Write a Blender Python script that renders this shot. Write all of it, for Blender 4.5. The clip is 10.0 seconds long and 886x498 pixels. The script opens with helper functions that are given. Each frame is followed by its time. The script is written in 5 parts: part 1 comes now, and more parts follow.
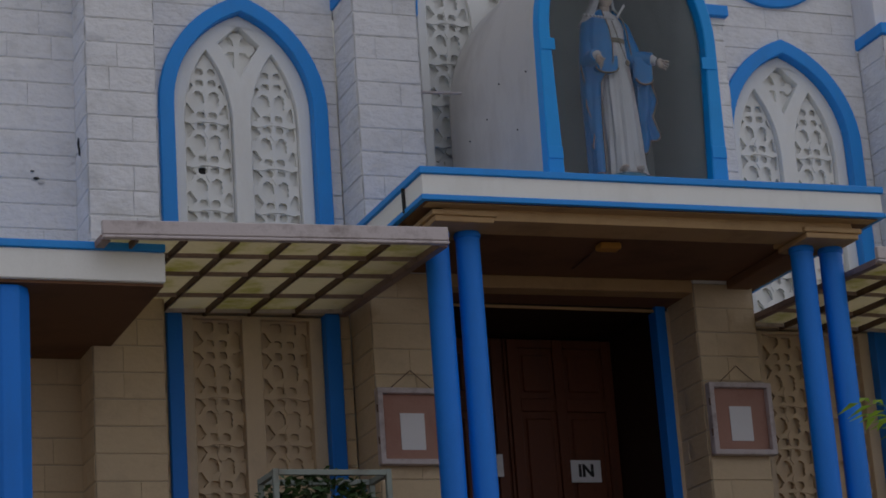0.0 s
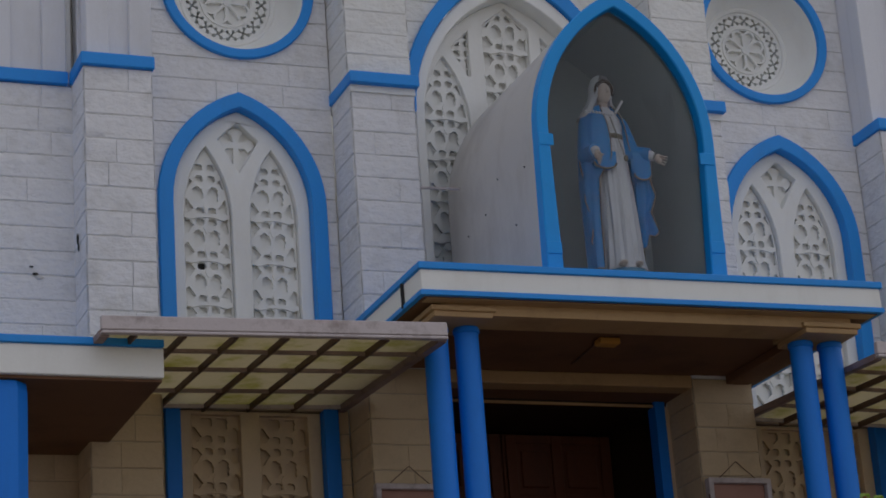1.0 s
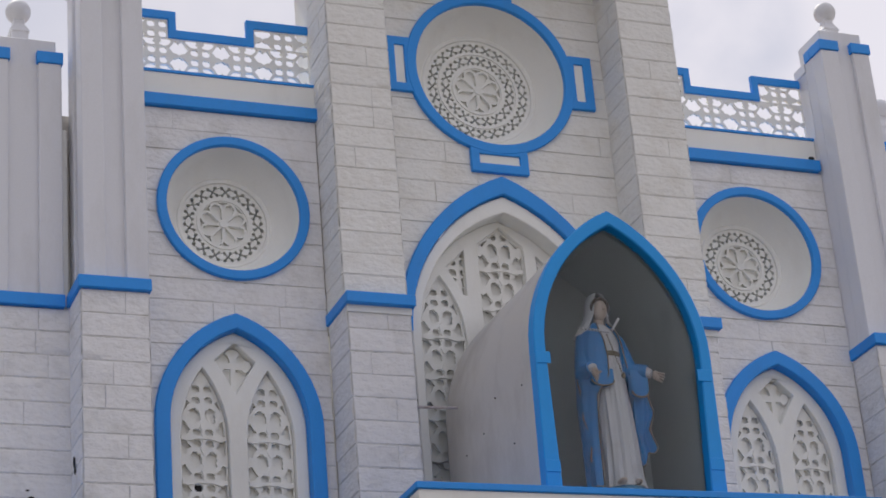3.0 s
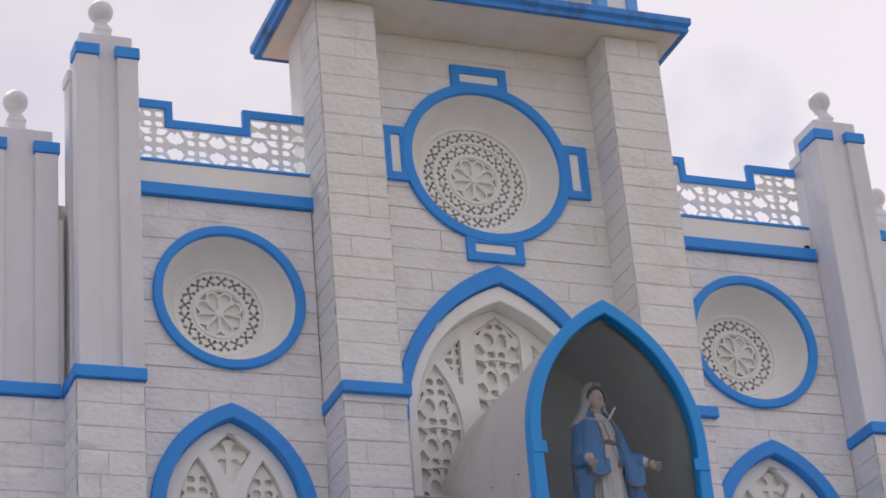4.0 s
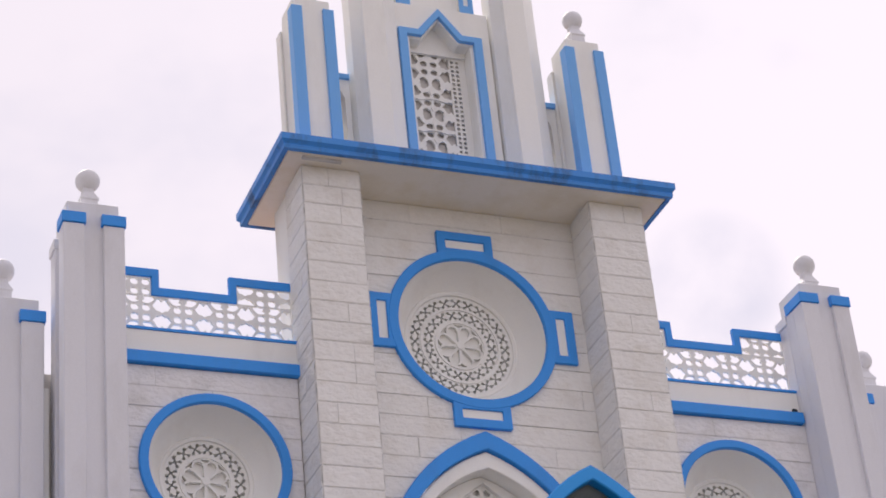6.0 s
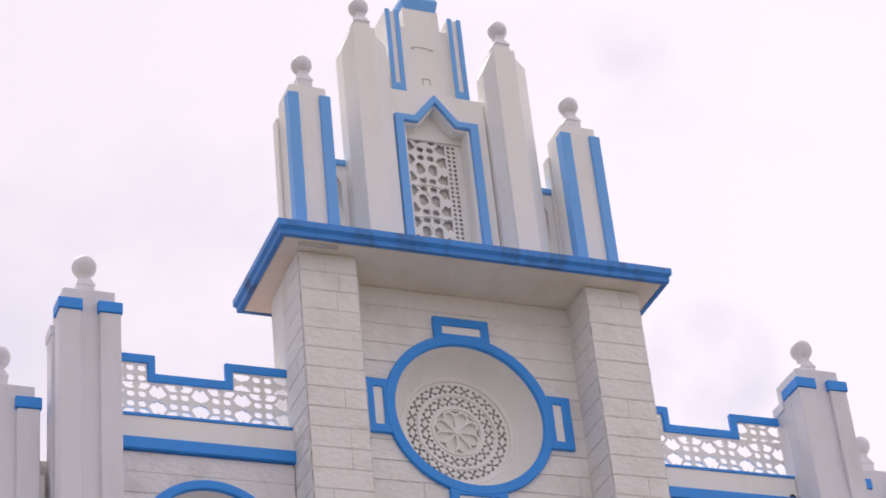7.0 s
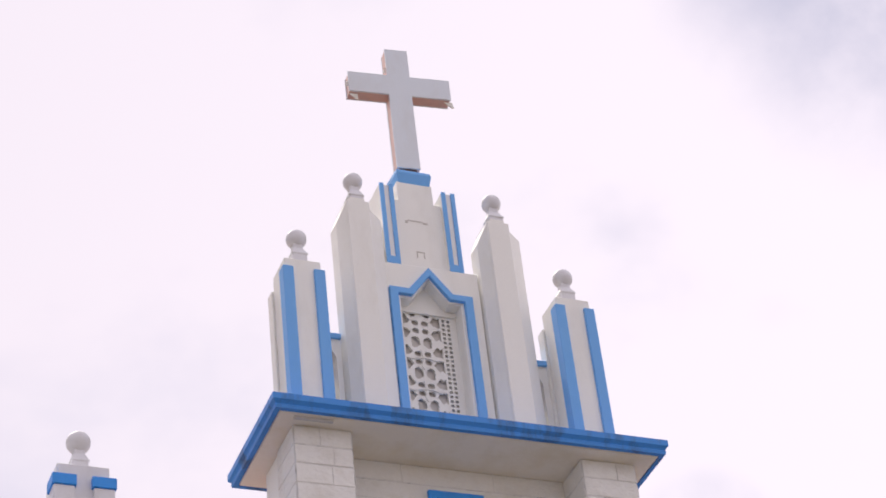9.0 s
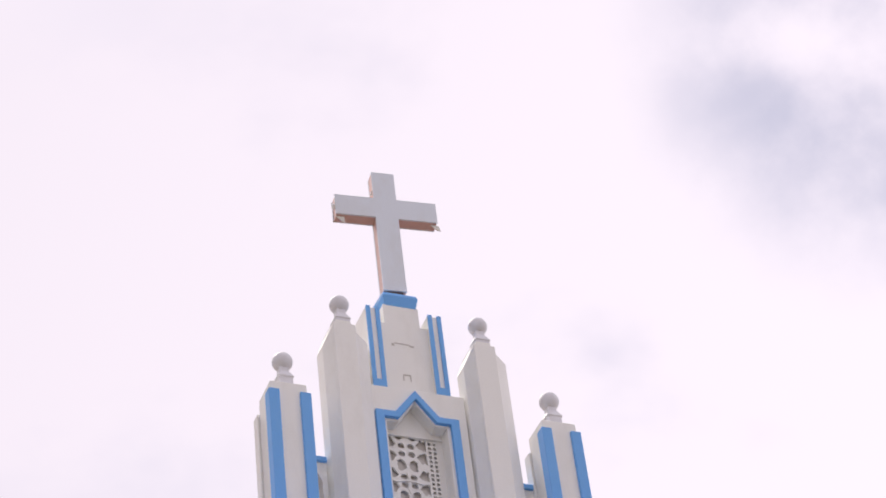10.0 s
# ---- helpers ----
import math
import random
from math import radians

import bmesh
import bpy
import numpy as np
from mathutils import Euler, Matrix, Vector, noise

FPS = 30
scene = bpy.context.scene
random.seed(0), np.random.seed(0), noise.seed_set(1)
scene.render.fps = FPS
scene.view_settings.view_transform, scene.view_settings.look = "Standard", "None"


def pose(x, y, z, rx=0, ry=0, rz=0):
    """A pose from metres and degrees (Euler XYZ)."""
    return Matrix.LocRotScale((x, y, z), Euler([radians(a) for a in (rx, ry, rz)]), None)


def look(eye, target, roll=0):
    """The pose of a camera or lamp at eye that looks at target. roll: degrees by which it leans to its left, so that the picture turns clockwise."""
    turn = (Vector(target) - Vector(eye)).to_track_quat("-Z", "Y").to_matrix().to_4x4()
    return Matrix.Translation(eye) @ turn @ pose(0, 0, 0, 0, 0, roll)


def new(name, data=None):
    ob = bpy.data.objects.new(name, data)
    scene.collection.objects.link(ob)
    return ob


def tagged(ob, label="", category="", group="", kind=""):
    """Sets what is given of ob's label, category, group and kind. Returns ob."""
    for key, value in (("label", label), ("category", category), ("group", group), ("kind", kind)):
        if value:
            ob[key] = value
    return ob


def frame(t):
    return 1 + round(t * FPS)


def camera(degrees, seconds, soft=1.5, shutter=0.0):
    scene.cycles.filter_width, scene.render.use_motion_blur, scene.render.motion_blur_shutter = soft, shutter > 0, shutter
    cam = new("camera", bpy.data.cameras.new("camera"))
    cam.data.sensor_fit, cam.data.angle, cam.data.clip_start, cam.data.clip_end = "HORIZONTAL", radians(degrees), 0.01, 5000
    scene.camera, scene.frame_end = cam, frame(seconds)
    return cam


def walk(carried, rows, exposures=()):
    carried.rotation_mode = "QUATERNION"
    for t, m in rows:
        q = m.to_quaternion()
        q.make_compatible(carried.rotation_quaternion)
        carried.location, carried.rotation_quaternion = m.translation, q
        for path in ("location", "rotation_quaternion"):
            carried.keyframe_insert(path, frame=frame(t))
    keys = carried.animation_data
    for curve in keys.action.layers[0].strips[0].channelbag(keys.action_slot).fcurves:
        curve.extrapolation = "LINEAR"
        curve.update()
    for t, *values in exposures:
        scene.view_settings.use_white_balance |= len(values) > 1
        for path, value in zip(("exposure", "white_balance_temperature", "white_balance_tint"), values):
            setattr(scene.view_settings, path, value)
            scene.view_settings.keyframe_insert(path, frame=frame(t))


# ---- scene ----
# the camera stands left of the church and tilts slowly up its front, leaning a little
cam = camera(22.236, 10.0, soft=1.7)
EYE = (-7.652, -17.0, 1.6)
ROWS = [  # seconds, yaw to the right, pitch, lean
    (0.0, 21.696, 16.311, -4.071),
    (0.5, 21.806, 17.487, -4.235),
    (1.0, 21.907, 18.723, -4.171),
    (1.5, 21.998, 20.081, -4.209),
    (2.0, 22.134, 21.411, -4.303),
    (2.5, 22.310, 22.941, -4.729),
    (4.0, 22.788, 26.503, -5.148),
    (4.5, 23.144, 27.688, -5.419),
    (5.0, 23.316, 28.701, -5.492),
    (5.5, 23.466, 29.689, -5.734),
    (7.0, 24.014, 32.817, -6.249),
    (7.5, 24.186, 34.039, -6.408),
    (8.0, 24.326, 35.013, -6.590),
    (8.5, 24.527, 35.993, -6.855),
    (9.0, 24.788, 37.165, -7.050),
    (9.5, 25.178, 38.518, -7.394),
    (10.0, 25.735, 40.212, -7.607),
]
EXPOSURES = [(0.0, -0.82, 6000, 7), (1.5, -0.60, 6020, 7), (2.5, -0.36, 6140, 8), (4.5, -0.15, 6480, 15), (5.5, -0.05, 6480, 16), (7.5, 0.01, 6470, 18), (10.0, 0.0, 6460, 18)]
walk(cam, [(t, pose(*EYE, 90 + pitch, 0, -yaw) @ pose(0, 0, 0, 0, 0, lean)) for t, yaw, pitch, lean in ROWS], EXPOSURES)

# ---- light: hazy bright sky, the sun behind the church so that its front lies in shade
SUN_EL, SUN_AZ = 57.0, -6.0
world = bpy.data.worlds.new("hazy_sky")
scene.world = world
world.use_nodes = True
wn, wl = world.node_tree.nodes, world.node_tree.links
wn.clear()
w_out, w_bg = wn.new("ShaderNodeOutputWorld"), wn.new("ShaderNodeBackground")
sky = wn.new("ShaderNodeTexSky")
sky.sky_type, sky.sun_disc = "NISHITA", False
sky.sun_elevation, sky.sun_rotation = radians(SUN_EL), radians(SUN_AZ)
sky.dust_density, sky.air_density = 1.4, 1.0
w_co, w_map = wn.new("ShaderNodeTexCoord"), wn.new("ShaderNodeMapping")
w_map.inputs["Scale"].default_value = (1.0, 1.0, 1.6)
w_noise, w_ramp = wn.new("ShaderNodeTexNoise"), wn.new("ShaderNodeMapRange")
w_noise.inputs["Scale"].default_value, w_noise.inputs["Detail"].default_value = 4.2, 5.0
w_noise.inputs["Roughness"].default_value = 0.55
w_ramp.inputs["From Min"].default_value, w_ramp.inputs["From Max"].default_value = 0.32, 0.52
w_ramp.inputs["To Min"].default_value, w_ramp.inputs["To Max"].default_value = 0.72, 1.0
w_ramp.interpolation_type = "SMOOTHSTEP"
w_cloud, w_mix = wn.new("ShaderNodeVectorMath"), wn.new("ShaderNodeMix")
w_cloud.operation = "SCALE"
w_cloud.inputs[0].default_value, w_cloud.inputs["Scale"].default_value = (1.0, 0.947, 1.0), 8.6
w_mix.data_type = "RGBA"
wl.new(w_co.outputs["Generated"], w_map.inputs["Vector"])
wl.new(w_map.outputs["Vector"], w_noise.inputs["Vector"])
wl.new(w_noise.outputs["Fac"], w_ramp.inputs["Value"])
# a thinner, bluer break in the haze high on the right
w_dot, w_gap, w_and, w_fac = wn.new("ShaderNodeVectorMath"), wn.new("ShaderNodeMapRange"), wn.new("ShaderNodeMath"), wn.new("ShaderNodeMath")
w_dot.operation, w_and.operation, w_fac.operation = "DOT_PRODUCT", "MULTIPLY", "SUBTRACT"
w_dot.inputs[1].default_value = (0.488, 0.545, 0.682)
w_gap.interpolation_type = "SMOOTHSTEP"
w_gap.inputs["From Min"].default_value, w_gap.inputs["From Max"].default_value = 0.9915, 0.9995
w_gap.inputs["To Max"].default_value = 0.6
w_noise2 = wn.new("ShaderNodeTexNoise")
w_noise2.inputs["Scale"].default_value, w_noise2.inputs["Detail"].default_value = 11.0, 6.0
wl.new(w_co.outputs["Generated"], w_dot.inputs[0])
wl.new(w_co.outputs["Generated"], w_noise2.inputs["Vector"])
wl.new(w_dot.outputs["Value"], w_gap.inputs["Value"])
wl.new(w_gap.outputs["Result"], w_and.inputs[0])
w_puff = wn.new("ShaderNodeMapRange")
w_puff.interpolation_type = "SMOOTHSTEP"
w_puff.inputs["From Min"].default_value, w_puff.inputs["From Max"].default_value = 0.32, 0.68
wl.new(w_noise2.outputs["Fac"], w_puff.inputs["Value"])
wl.new(w_puff.outputs["Result"], w_and.inputs[1])
wl.new(w_ramp.outputs["Result"], w_fac.inputs[0])
wl.new(w_and.outputs["Value"], w_fac.inputs[1])
# a small thin grey patch low beside the tower
w_dot2, w_gap2, w_and2, w_fac2 = wn.new("ShaderNodeVectorMath"), wn.new("ShaderNodeMapRange"), wn.new("ShaderNodeMath"), wn.new("ShaderNodeMath")
w_dot2.operation, w_and2.operation, w_fac2.operation = "DOT_PRODUCT", "MULTIPLY", "SUBTRACT"
w_dot2.inputs[1].default_value = (0.455, 0.749, 0.482)
w_gap2.interpolation_type = "SMOOTHSTEP"
w_gap2.inputs["From Min"].default_value, w_gap2.inputs["From Max"].default_value = 0.9995, 1.0
w_gap2.inputs["To Max"].default_value = 0.38
wl.new(w_co.outputs["Generated"], w_dot2.inputs[0])
wl.new(w_dot2.outputs["Value"], w_gap2.inputs["Value"])
wl.new(w_gap2.outputs["Result"], w_and2.inputs[0])
wl.new(w_puff.outputs["Result"], w_and2.inputs[1])
wl.new(w_fac.outputs["Value"], w_fac2.inputs[0])
wl.new(w_and2.outputs["Value"], w_fac2.inputs[1])
wl.new(w_fac2.outputs["Value"], w_mix.inputs["Factor"])
# added gradient: the haze is brighter to the right, which darkens left-facing walls
w_side, w_bright = wn.new("ShaderNodeVectorMath"), wn.new("ShaderNodeMapRange")
w_side.operation = "DOT_PRODUCT"
w_side.inputs[1].default_value = (1.0, 0.0, 0.0)
w_bright.inputs["From Min"].default_value, w_bright.inputs["To Min"].default_value, w_bright.inputs["To Max"].default_value = -1.0, 6.6, 11.2
wl.new(w_co.outputs["Generated"], w_side.inputs[0])
wl.new(w_side.outputs["Value"], w_bright.inputs["Value"])
wl.new(w_bright.outputs["Result"], w_cloud.inputs["Scale"])
wl.new(sky.outputs["Color"], w_mix.inputs["A"])
wl.new(w_cloud.outputs["Vector"], w_mix.inputs["B"])
wl.new(w_mix.outputs["Result"], w_bg.inputs["Color"])
w_bg.inputs["Strength"].default_value = 0.1
wl.new(w_bg.outputs["Background"], w_out.inputs["Surface"])
sun = new("sun", bpy.data.lights.new("sun", "SUN"))
sun.data.energy, sun.data.angle, sun.data.color = 4.0, radians(4), (1.0, 0.92, 0.8)
SUN_DIR = Vector((math.sin(radians(SUN_AZ)) * math.cos(radians(SUN_EL)), math.cos(radians(SUN_AZ)) * math.cos(radians(SUN_EL)), math.sin(radians(SUN_EL))))
sun.matrix_world = look(SUN_DIR * 60, (0, 0, 0))


# ---- materials
def material(name, colour, rough=0.7, metal=0.0, vary=0.08, grain=60.0, bump=0.15, dirt=None, dirt_scale=2.0, dirt_amount=0.5, streak=1.0, spread=0.0, relief=None):
    """Paint, plaster, wood, metal: a base colour with fine grain, broad patches and bump."""
    m = bpy.data.materials.new(name)
    m.use_nodes = True
    n, l = m.node_tree.nodes, m.node_tree.links
    b = n["Principled BSDF"]
    b.inputs["Roughness"].default_value, b.inputs["Metallic"].default_value = rough, metal
    co, mp = n.new("ShaderNodeTexCoord"), n.new("ShaderNodeMapping")
    geo = n.new("ShaderNodeNewGeometry")
    mp.inputs["Scale"].default_value = (1, 1, streak)
    l.new(geo.outputs["Position"], mp.inputs["Vector"])
    fine, broad = n.new("ShaderNodeTexNoise"), n.new("ShaderNodeTexNoise")
    fine.inputs["Scale"].default_value, fine.inputs["Detail"].default_value = grain, 4
    broad.inputs["Scale"].default_value, broad.inputs["Detail"].default_value = dirt_scale, 6
    broad.inputs["Roughness"].default_value = 0.65
    l.new(geo.outputs["Position"], fine.inputs["Vector"])
    l.new(mp.outputs["Vector"], broad.inputs["Vector"])
    hsv = n.new("ShaderNodeHueSaturation")
    hsv.inputs["Color"].default_value = (*colour, 1)
    val = n.new("ShaderNodeMapRange")
    val.inputs["To Min"].default_value, val.inputs["To Max"].default_value = 1 - vary, 1 + vary
    l.new(fine.outputs["Fac"], val.inputs["Value"])
    if spread:
        info, add = n.new("ShaderNodeObjectInfo"), n.new("ShaderNodeMath")
        mul = n.new("ShaderNodeMapRange")
        mul.inputs["To Min"].default_value, mul.inputs["To Max"].default_value = -spread, spread
        l.new(info.outputs["Random"], mul.inputs["Value"])
        add.operation = "ADD"
        l.new(val.outputs["Result"], add.inputs[0])
        l.new(mul.outputs["Result"], add.inputs[1])
        l.new(add.outputs["Value"], hsv.inputs["Value"])
    else:
        l.new(val.outputs["Result"], hsv.inputs["Value"])
    mix = n.new("ShaderNodeMix")
    mix.data_type = "RGBA"
    mix.inputs["B"].default_value = (*(dirt or tuple(c * 0.6 for c in colour)), 1)
    ramp = n.new("ShaderNodeMapRange")
    ramp.inputs["From Min"].default_value, ramp.inputs["From Max"].default_value = 0.5, 0.78
    ramp.inputs["To Max"].default_value = dirt_amount
    l.new(broad.outputs["Fac"], ramp.inputs["Value"])
    l.new(ramp.outputs["Result"], mix.inputs["Factor"])
    l.new(hsv.outputs["Color"], mix.inputs["A"])
    l.new(mix.outputs["Result"], b.inputs["Base Color"])
    bm_, rn = n.new("ShaderNodeBump"), fine
    bm_.inputs["Strength"].default_value, bm_.inputs["Distance"].default_value = bump, 0.01
    if relief:
        rn = n.new("ShaderNodeTexNoise")
        rmp = n.new("ShaderNodeMapping")
        rmp.inputs["Scale"].default_value = (1, 1, 1.5)
        l.new(geo.outputs["Position"], rmp.inputs["Vector"])
        l.new(rmp.outputs["Vector"], rn.inputs["Vector"])
        rn.inputs["Scale"].default_value, rn.inputs["Detail"].default_value = relief, 5
        rn.inputs["Distortion"].default_value = 0.15
        bm_.inputs["Distance"].default_value = 0.03
    l.new(rn.outputs["Fac"], bm_.inputs["Height"])
    l.new(bm_.outputs["Normal"], b.inputs["Normal"])
    return m


WHITE = (0.80, 0.80, 0.81)
M_BLOCK = material("white_painted_block", WHITE, 0.72, vary=0.05, bump=0.6, dirt=(0.52, 0.51, 0.48), dirt_scale=3.2, dirt_amount=0.6, spread=0.022, relief=15.0)
# tower copy of M_BLOCK: warm bounce light in the base, yellowish stains over it
M_BLOCK_WARM = material("warm_bounce_white_block", (0.81, 0.81, 0.785), 0.72, vary=0.05, bump=0.6, dirt=(0.58, 0.54, 0.46), dirt_scale=2.4, dirt_amount=0.5, spread=0.022, relief=15.0)
# cornice soffit: warm bounce light put into the base, yellow mildew as patches
M_SOFFIT = material("warm_bounce_soffit_paint", (0.85, 0.80, 0.70), 0.7, vary=0.04, bump=0.1, dirt=(0.62, 0.52, 0.30), dirt_scale=1.4, dirt_amount=0.5)
M_JOINT = material("white_joint_mortar", (0.70, 0.70, 0.69), 0.85, vary=0.15, dirt=(0.10, 0.095, 0.085), dirt_scale=9, dirt_amount=0.95)
M_PLASTER = material("white_painted_plaster", (0.855, 0.86, 0.83), 0.65, vary=0.03, bump=0.1, dirt=(0.55, 0.52, 0.46), dirt_scale=1.7, dirt_amount=0.35, streak=0.35)
M_PLASTER_COOL = material("grey_white_painted_plaster", (0.74, 0.75, 0.79), 0.65, vary=0.04, bump=0.12, dirt=(0.5, 0.49, 0.48), dirt_scale=1.9, dirt_amount=0.45, streak=0.3)
M_BLUE = material("blue_paint", (0.022, 0.29, 0.83), 0.5, vary=0.07, bump=0.1, dirt=(0.04, 0.22, 0.58), dirt_scale=3.5, dirt_amount=0.4, streak=0.4)
# belfry copy of M_BLUE, paled to put the bright sky's glare into it
M_BLUE_GLARE = material("glare_paled_blue_paint", (0.15, 0.42, 0.85), 0.6, vary=0.07, bump=0.1, dirt=(0.2, 0.46, 0.82), dirt_scale=4.5, dirt_amount=0.5, streak=0.4)
M_BLUE_WORN = material("weathered_blue_paint", (0.04, 0.26, 0.72), 0.5, vary=0.1, bump=0.1, dirt=(0.03, 0.04, 0.06), dirt_scale=5.0, dirt_amount=0.9, streak=0.25)
# deeper copy of M_BLUE for porch level, with the shade in its colour
M_BLUE_SHADE = material("shaded_blue_paint", (0.006, 0.20, 0.78), 0.55, vary=0.06, bump=0.06, dirt=(0.01, 0.14, 0.5), dirt_scale=3, dirt_amount=0.4, streak=0.3)
M_SKYBLUE = material("bright_blue_gloss_paint", (0.004, 0.31, 0.82), 0.42, vary=0.05, bump=0.05, dirt=(0.02, 0.22, 0.6), dirt_scale=4, dirt_amount=0.3)
M_CREAM = material("cream_painted_block", (0.63, 0.50, 0.32), 0.75, vary=0.06, bump=0.3, dirt=(0.34, 0.26, 0.17), dirt_scale=1.8, dirt_amount=0.5, spread=0.03, relief=13.0)
M_CREAM_JOINT = material("cream_joint_mortar", (0.46, 0.38, 0.28), 0.85, dirt=(0.15, 0.11, 0.07), dirt_scale=5, dirt_amount=0.6)
M_CREAM_PLASTER = material("cream_plaster", (0.66, 0.53, 0.36), 0.7, vary=0.04, bump=0.1, dirt=(0.3, 0.23, 0.16), dirt_scale=2, dirt_amount=0.45)
M_BEAM = material("ochre_painted_beam", (0.50, 0.33, 0.16), 0.7, vary=0.06, bump=0.1, dirt=(0.22, 0.13, 0.06), dirt_scale=2.2, dirt_amount=0.6)
M_CEILING = material("brown_painted_soffit", (0.20, 0.10, 0.05), 0.8, vary=0.06, dirt=(0.06, 0.035, 0.02), dirt_scale=1.5, dirt_amount=0.6)
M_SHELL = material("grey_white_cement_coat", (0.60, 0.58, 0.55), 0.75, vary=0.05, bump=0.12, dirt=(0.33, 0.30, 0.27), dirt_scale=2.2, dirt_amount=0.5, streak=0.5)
# niche plaster; behind the rose tracery its grey stands in for shade
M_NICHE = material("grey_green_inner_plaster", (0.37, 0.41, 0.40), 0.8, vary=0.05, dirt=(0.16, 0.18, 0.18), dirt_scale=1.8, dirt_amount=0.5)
# near-black wood: the deep shade of the door recess is in its colour
M_REVEAL = material("black_brown_shaded_wood", (0.022, 0.009, 0.004), 0.6, vary=0.15, grain=25, dirt=(0.012, 0.006, 0.004), dirt_scale=5, dirt_amount=0.6, streak=0.12)
M_WOOD = material("dark_varnished_teak", (0.11, 0.026, 0.004), 0.6, vary=0.2, grain=25, bump=0.15, dirt=(0.04, 0.014, 0.006), dirt_scale=6, dirt_amount=0.7, streak=0.12)
M_FRAME = material("pale_painted_metal", (0.56, 0.50, 0.50), 0.5, 0.0, vary=0.08, dirt=(0.16, 0.11, 0.09), dirt_scale=6, dirt_amount=0.7)
M_RUST = material("brown_primed_steel", (0.14, 0.085, 0.06), 0.6, 0.3, vary=0.15, dirt=(0.05, 0.03, 0.02), dirt_scale=8, dirt_amount=0.7)
M_TUBE = material("dull_mauve_painted_tube", (0.30, 0.22, 0.20), 0.55, 0.0, vary=0.1, dirt=(0.12, 0.07, 0.05), dirt_scale=8, dirt_amount=0.7)
M_STAND = material("green_grey_painted_steel", (0.22, 0.25, 0.22), 0.55, vary=0.1, dirt=(0.12, 0.08, 0.05), dirt_scale=7, dirt_amount=0.6)
M_FELT = material("faded_pink_felt", (0.42, 0.24, 0.19), 0.9, vary=0.06, dirt=(0.3, 0.13, 0.09), dirt_scale=3, dirt_amount=0.5)
M_PAPER = material("white_paper", (0.78, 0.78, 0.8), 0.8, vary=0.02, bump=0.02, dirt_amount=0.1)
M_INK = material("black_ink", (0.015, 0.015, 0.017), 0.6, vary=0.05, bump=0.02)
M_LAMP = material("yellowed_lamp_housing", (0.55, 0.27, 0.05), 0.5, vary=0.06)
M_LEAF = material("dark_green_leaves", (0.035, 0.075, 0.02), 0.45, vary=0.3, grain=20, bump=0.05, dirt=(0.08, 0.12, 0.03), dirt_scale=9, dirt_amount=0.8)
M_PALM = material("fresh_yellow_green_palm_leaf", (0.34, 0.52, 0.05), 0.4, vary=0.15, grain=20, bump=0.05, dirt=(0.08, 0.2, 0.02), dirt_scale=6, dirt_amount=0.6)
M_POT = material("terracotta", (0.3, 0.12, 0.06), 0.8, vary=0.1)
M_SOIL = material("pale_dry_earth", (0.162, 0.138, 0.108), 0.95, vary=0.15, grain=30, dirt=(0.14, 0.14, 0.07), dirt_scale=0.5, dirt_amount=0.8)
M_FLOOR = material("red_oxide_cement_floor", (0.10, 0.035, 0.028), 0.5, vary=0.08, dirt=(0.06, 0.03, 0.025), dirt_scale=1.2, dirt_amount=0.5)
M_ROOF = material("red_brown_roof_tiles", (0.22, 0.09, 0.06), 0.8, vary=0.15, dirt=(0.08, 0.05, 0.04), dirt_scale=2, dirt_amount=0.6)
M_SHEETMETAL = material("white_coated_sheet", (0.70, 0.76, 0.83), 0.4, vary=0.03, bump=0.05, dirt=(0.6, 0.6, 0.6), dirt_scale=3, dirt_amount=0.4, streak=0.4)
M_PINK = material("faded_red_plastic", (0.66, 0.45, 0.41), 0.5, vary=0.06, dirt=(0.4, 0.3, 0.28), dirt_scale=5, dirt_amount=0.5)
M_DARK = material("dark_gap", (0.03, 0.03, 0.03), 0.9)
M_ROBE = material("white_statue_paint", (0.62, 0.62, 0.64), 0.5, vary=0.05, dirt=(0.4, 0.38, 0.36), dirt_scale=6, dirt_amount=0.5)
M_MANTLE = material("blue_statue_paint", (0.008, 0.21, 0.56), 0.5, vary=0.08, dirt=(0.02, 0.09, 0.25), dirt_scale=7, dirt_amount=0.5)
M_SKIN = material("pale_statue_paint", (0.58, 0.48, 0.41), 0.5, vary=0.04)
M_GOLD = material("dull_gold_paint", (0.17, 0.14, 0.09), 0.5, 0.2, vary=0.1)
M_HAIR = material("dark_brown_statue_paint", (0.05, 0.03, 0.02), 0.6, vary=0.1)
M_PEDESTAL = material("pale_blue_statue_base", (0.12, 0.32, 0.5), 0.5, vary=0.06)


def let_through(m, share):
    """Makes a thin material pass part of the daylight that falls on its other side."""
    n, l = m.node_tree.nodes, m.node_tree.links
    b, tr, mix = n["Principled BSDF"], n.new("ShaderNodeBsdfTranslucent"), n.new("ShaderNodeMixShader")
    l.new(b.inputs["Base Color"].links[0].from_socket, tr.inputs["Color"])
    mix.inputs["Fac"].default_value = share
    l.new(b.outputs["BSDF"], mix.inputs[1])
    l.new(tr.outputs["BSDF"], mix.inputs[2])
    l.new(mix.outputs["Shader"], n["Material Output"].inputs["Surface"])
    return m


let_through(M_PALM, 0.5)
M_SHEET = let_through(material("mossy_translucent_sheet", (0.78, 0.71, 0.52), 0.6, vary=0.08, grain=30, dirt=(0.44, 0.43, 0.02), dirt_scale=3.2, dirt_amount=1.0), 0.7)
M_GLASS = bpy.data.materials.new("window_glass")
M_GLASS.use_nodes = True
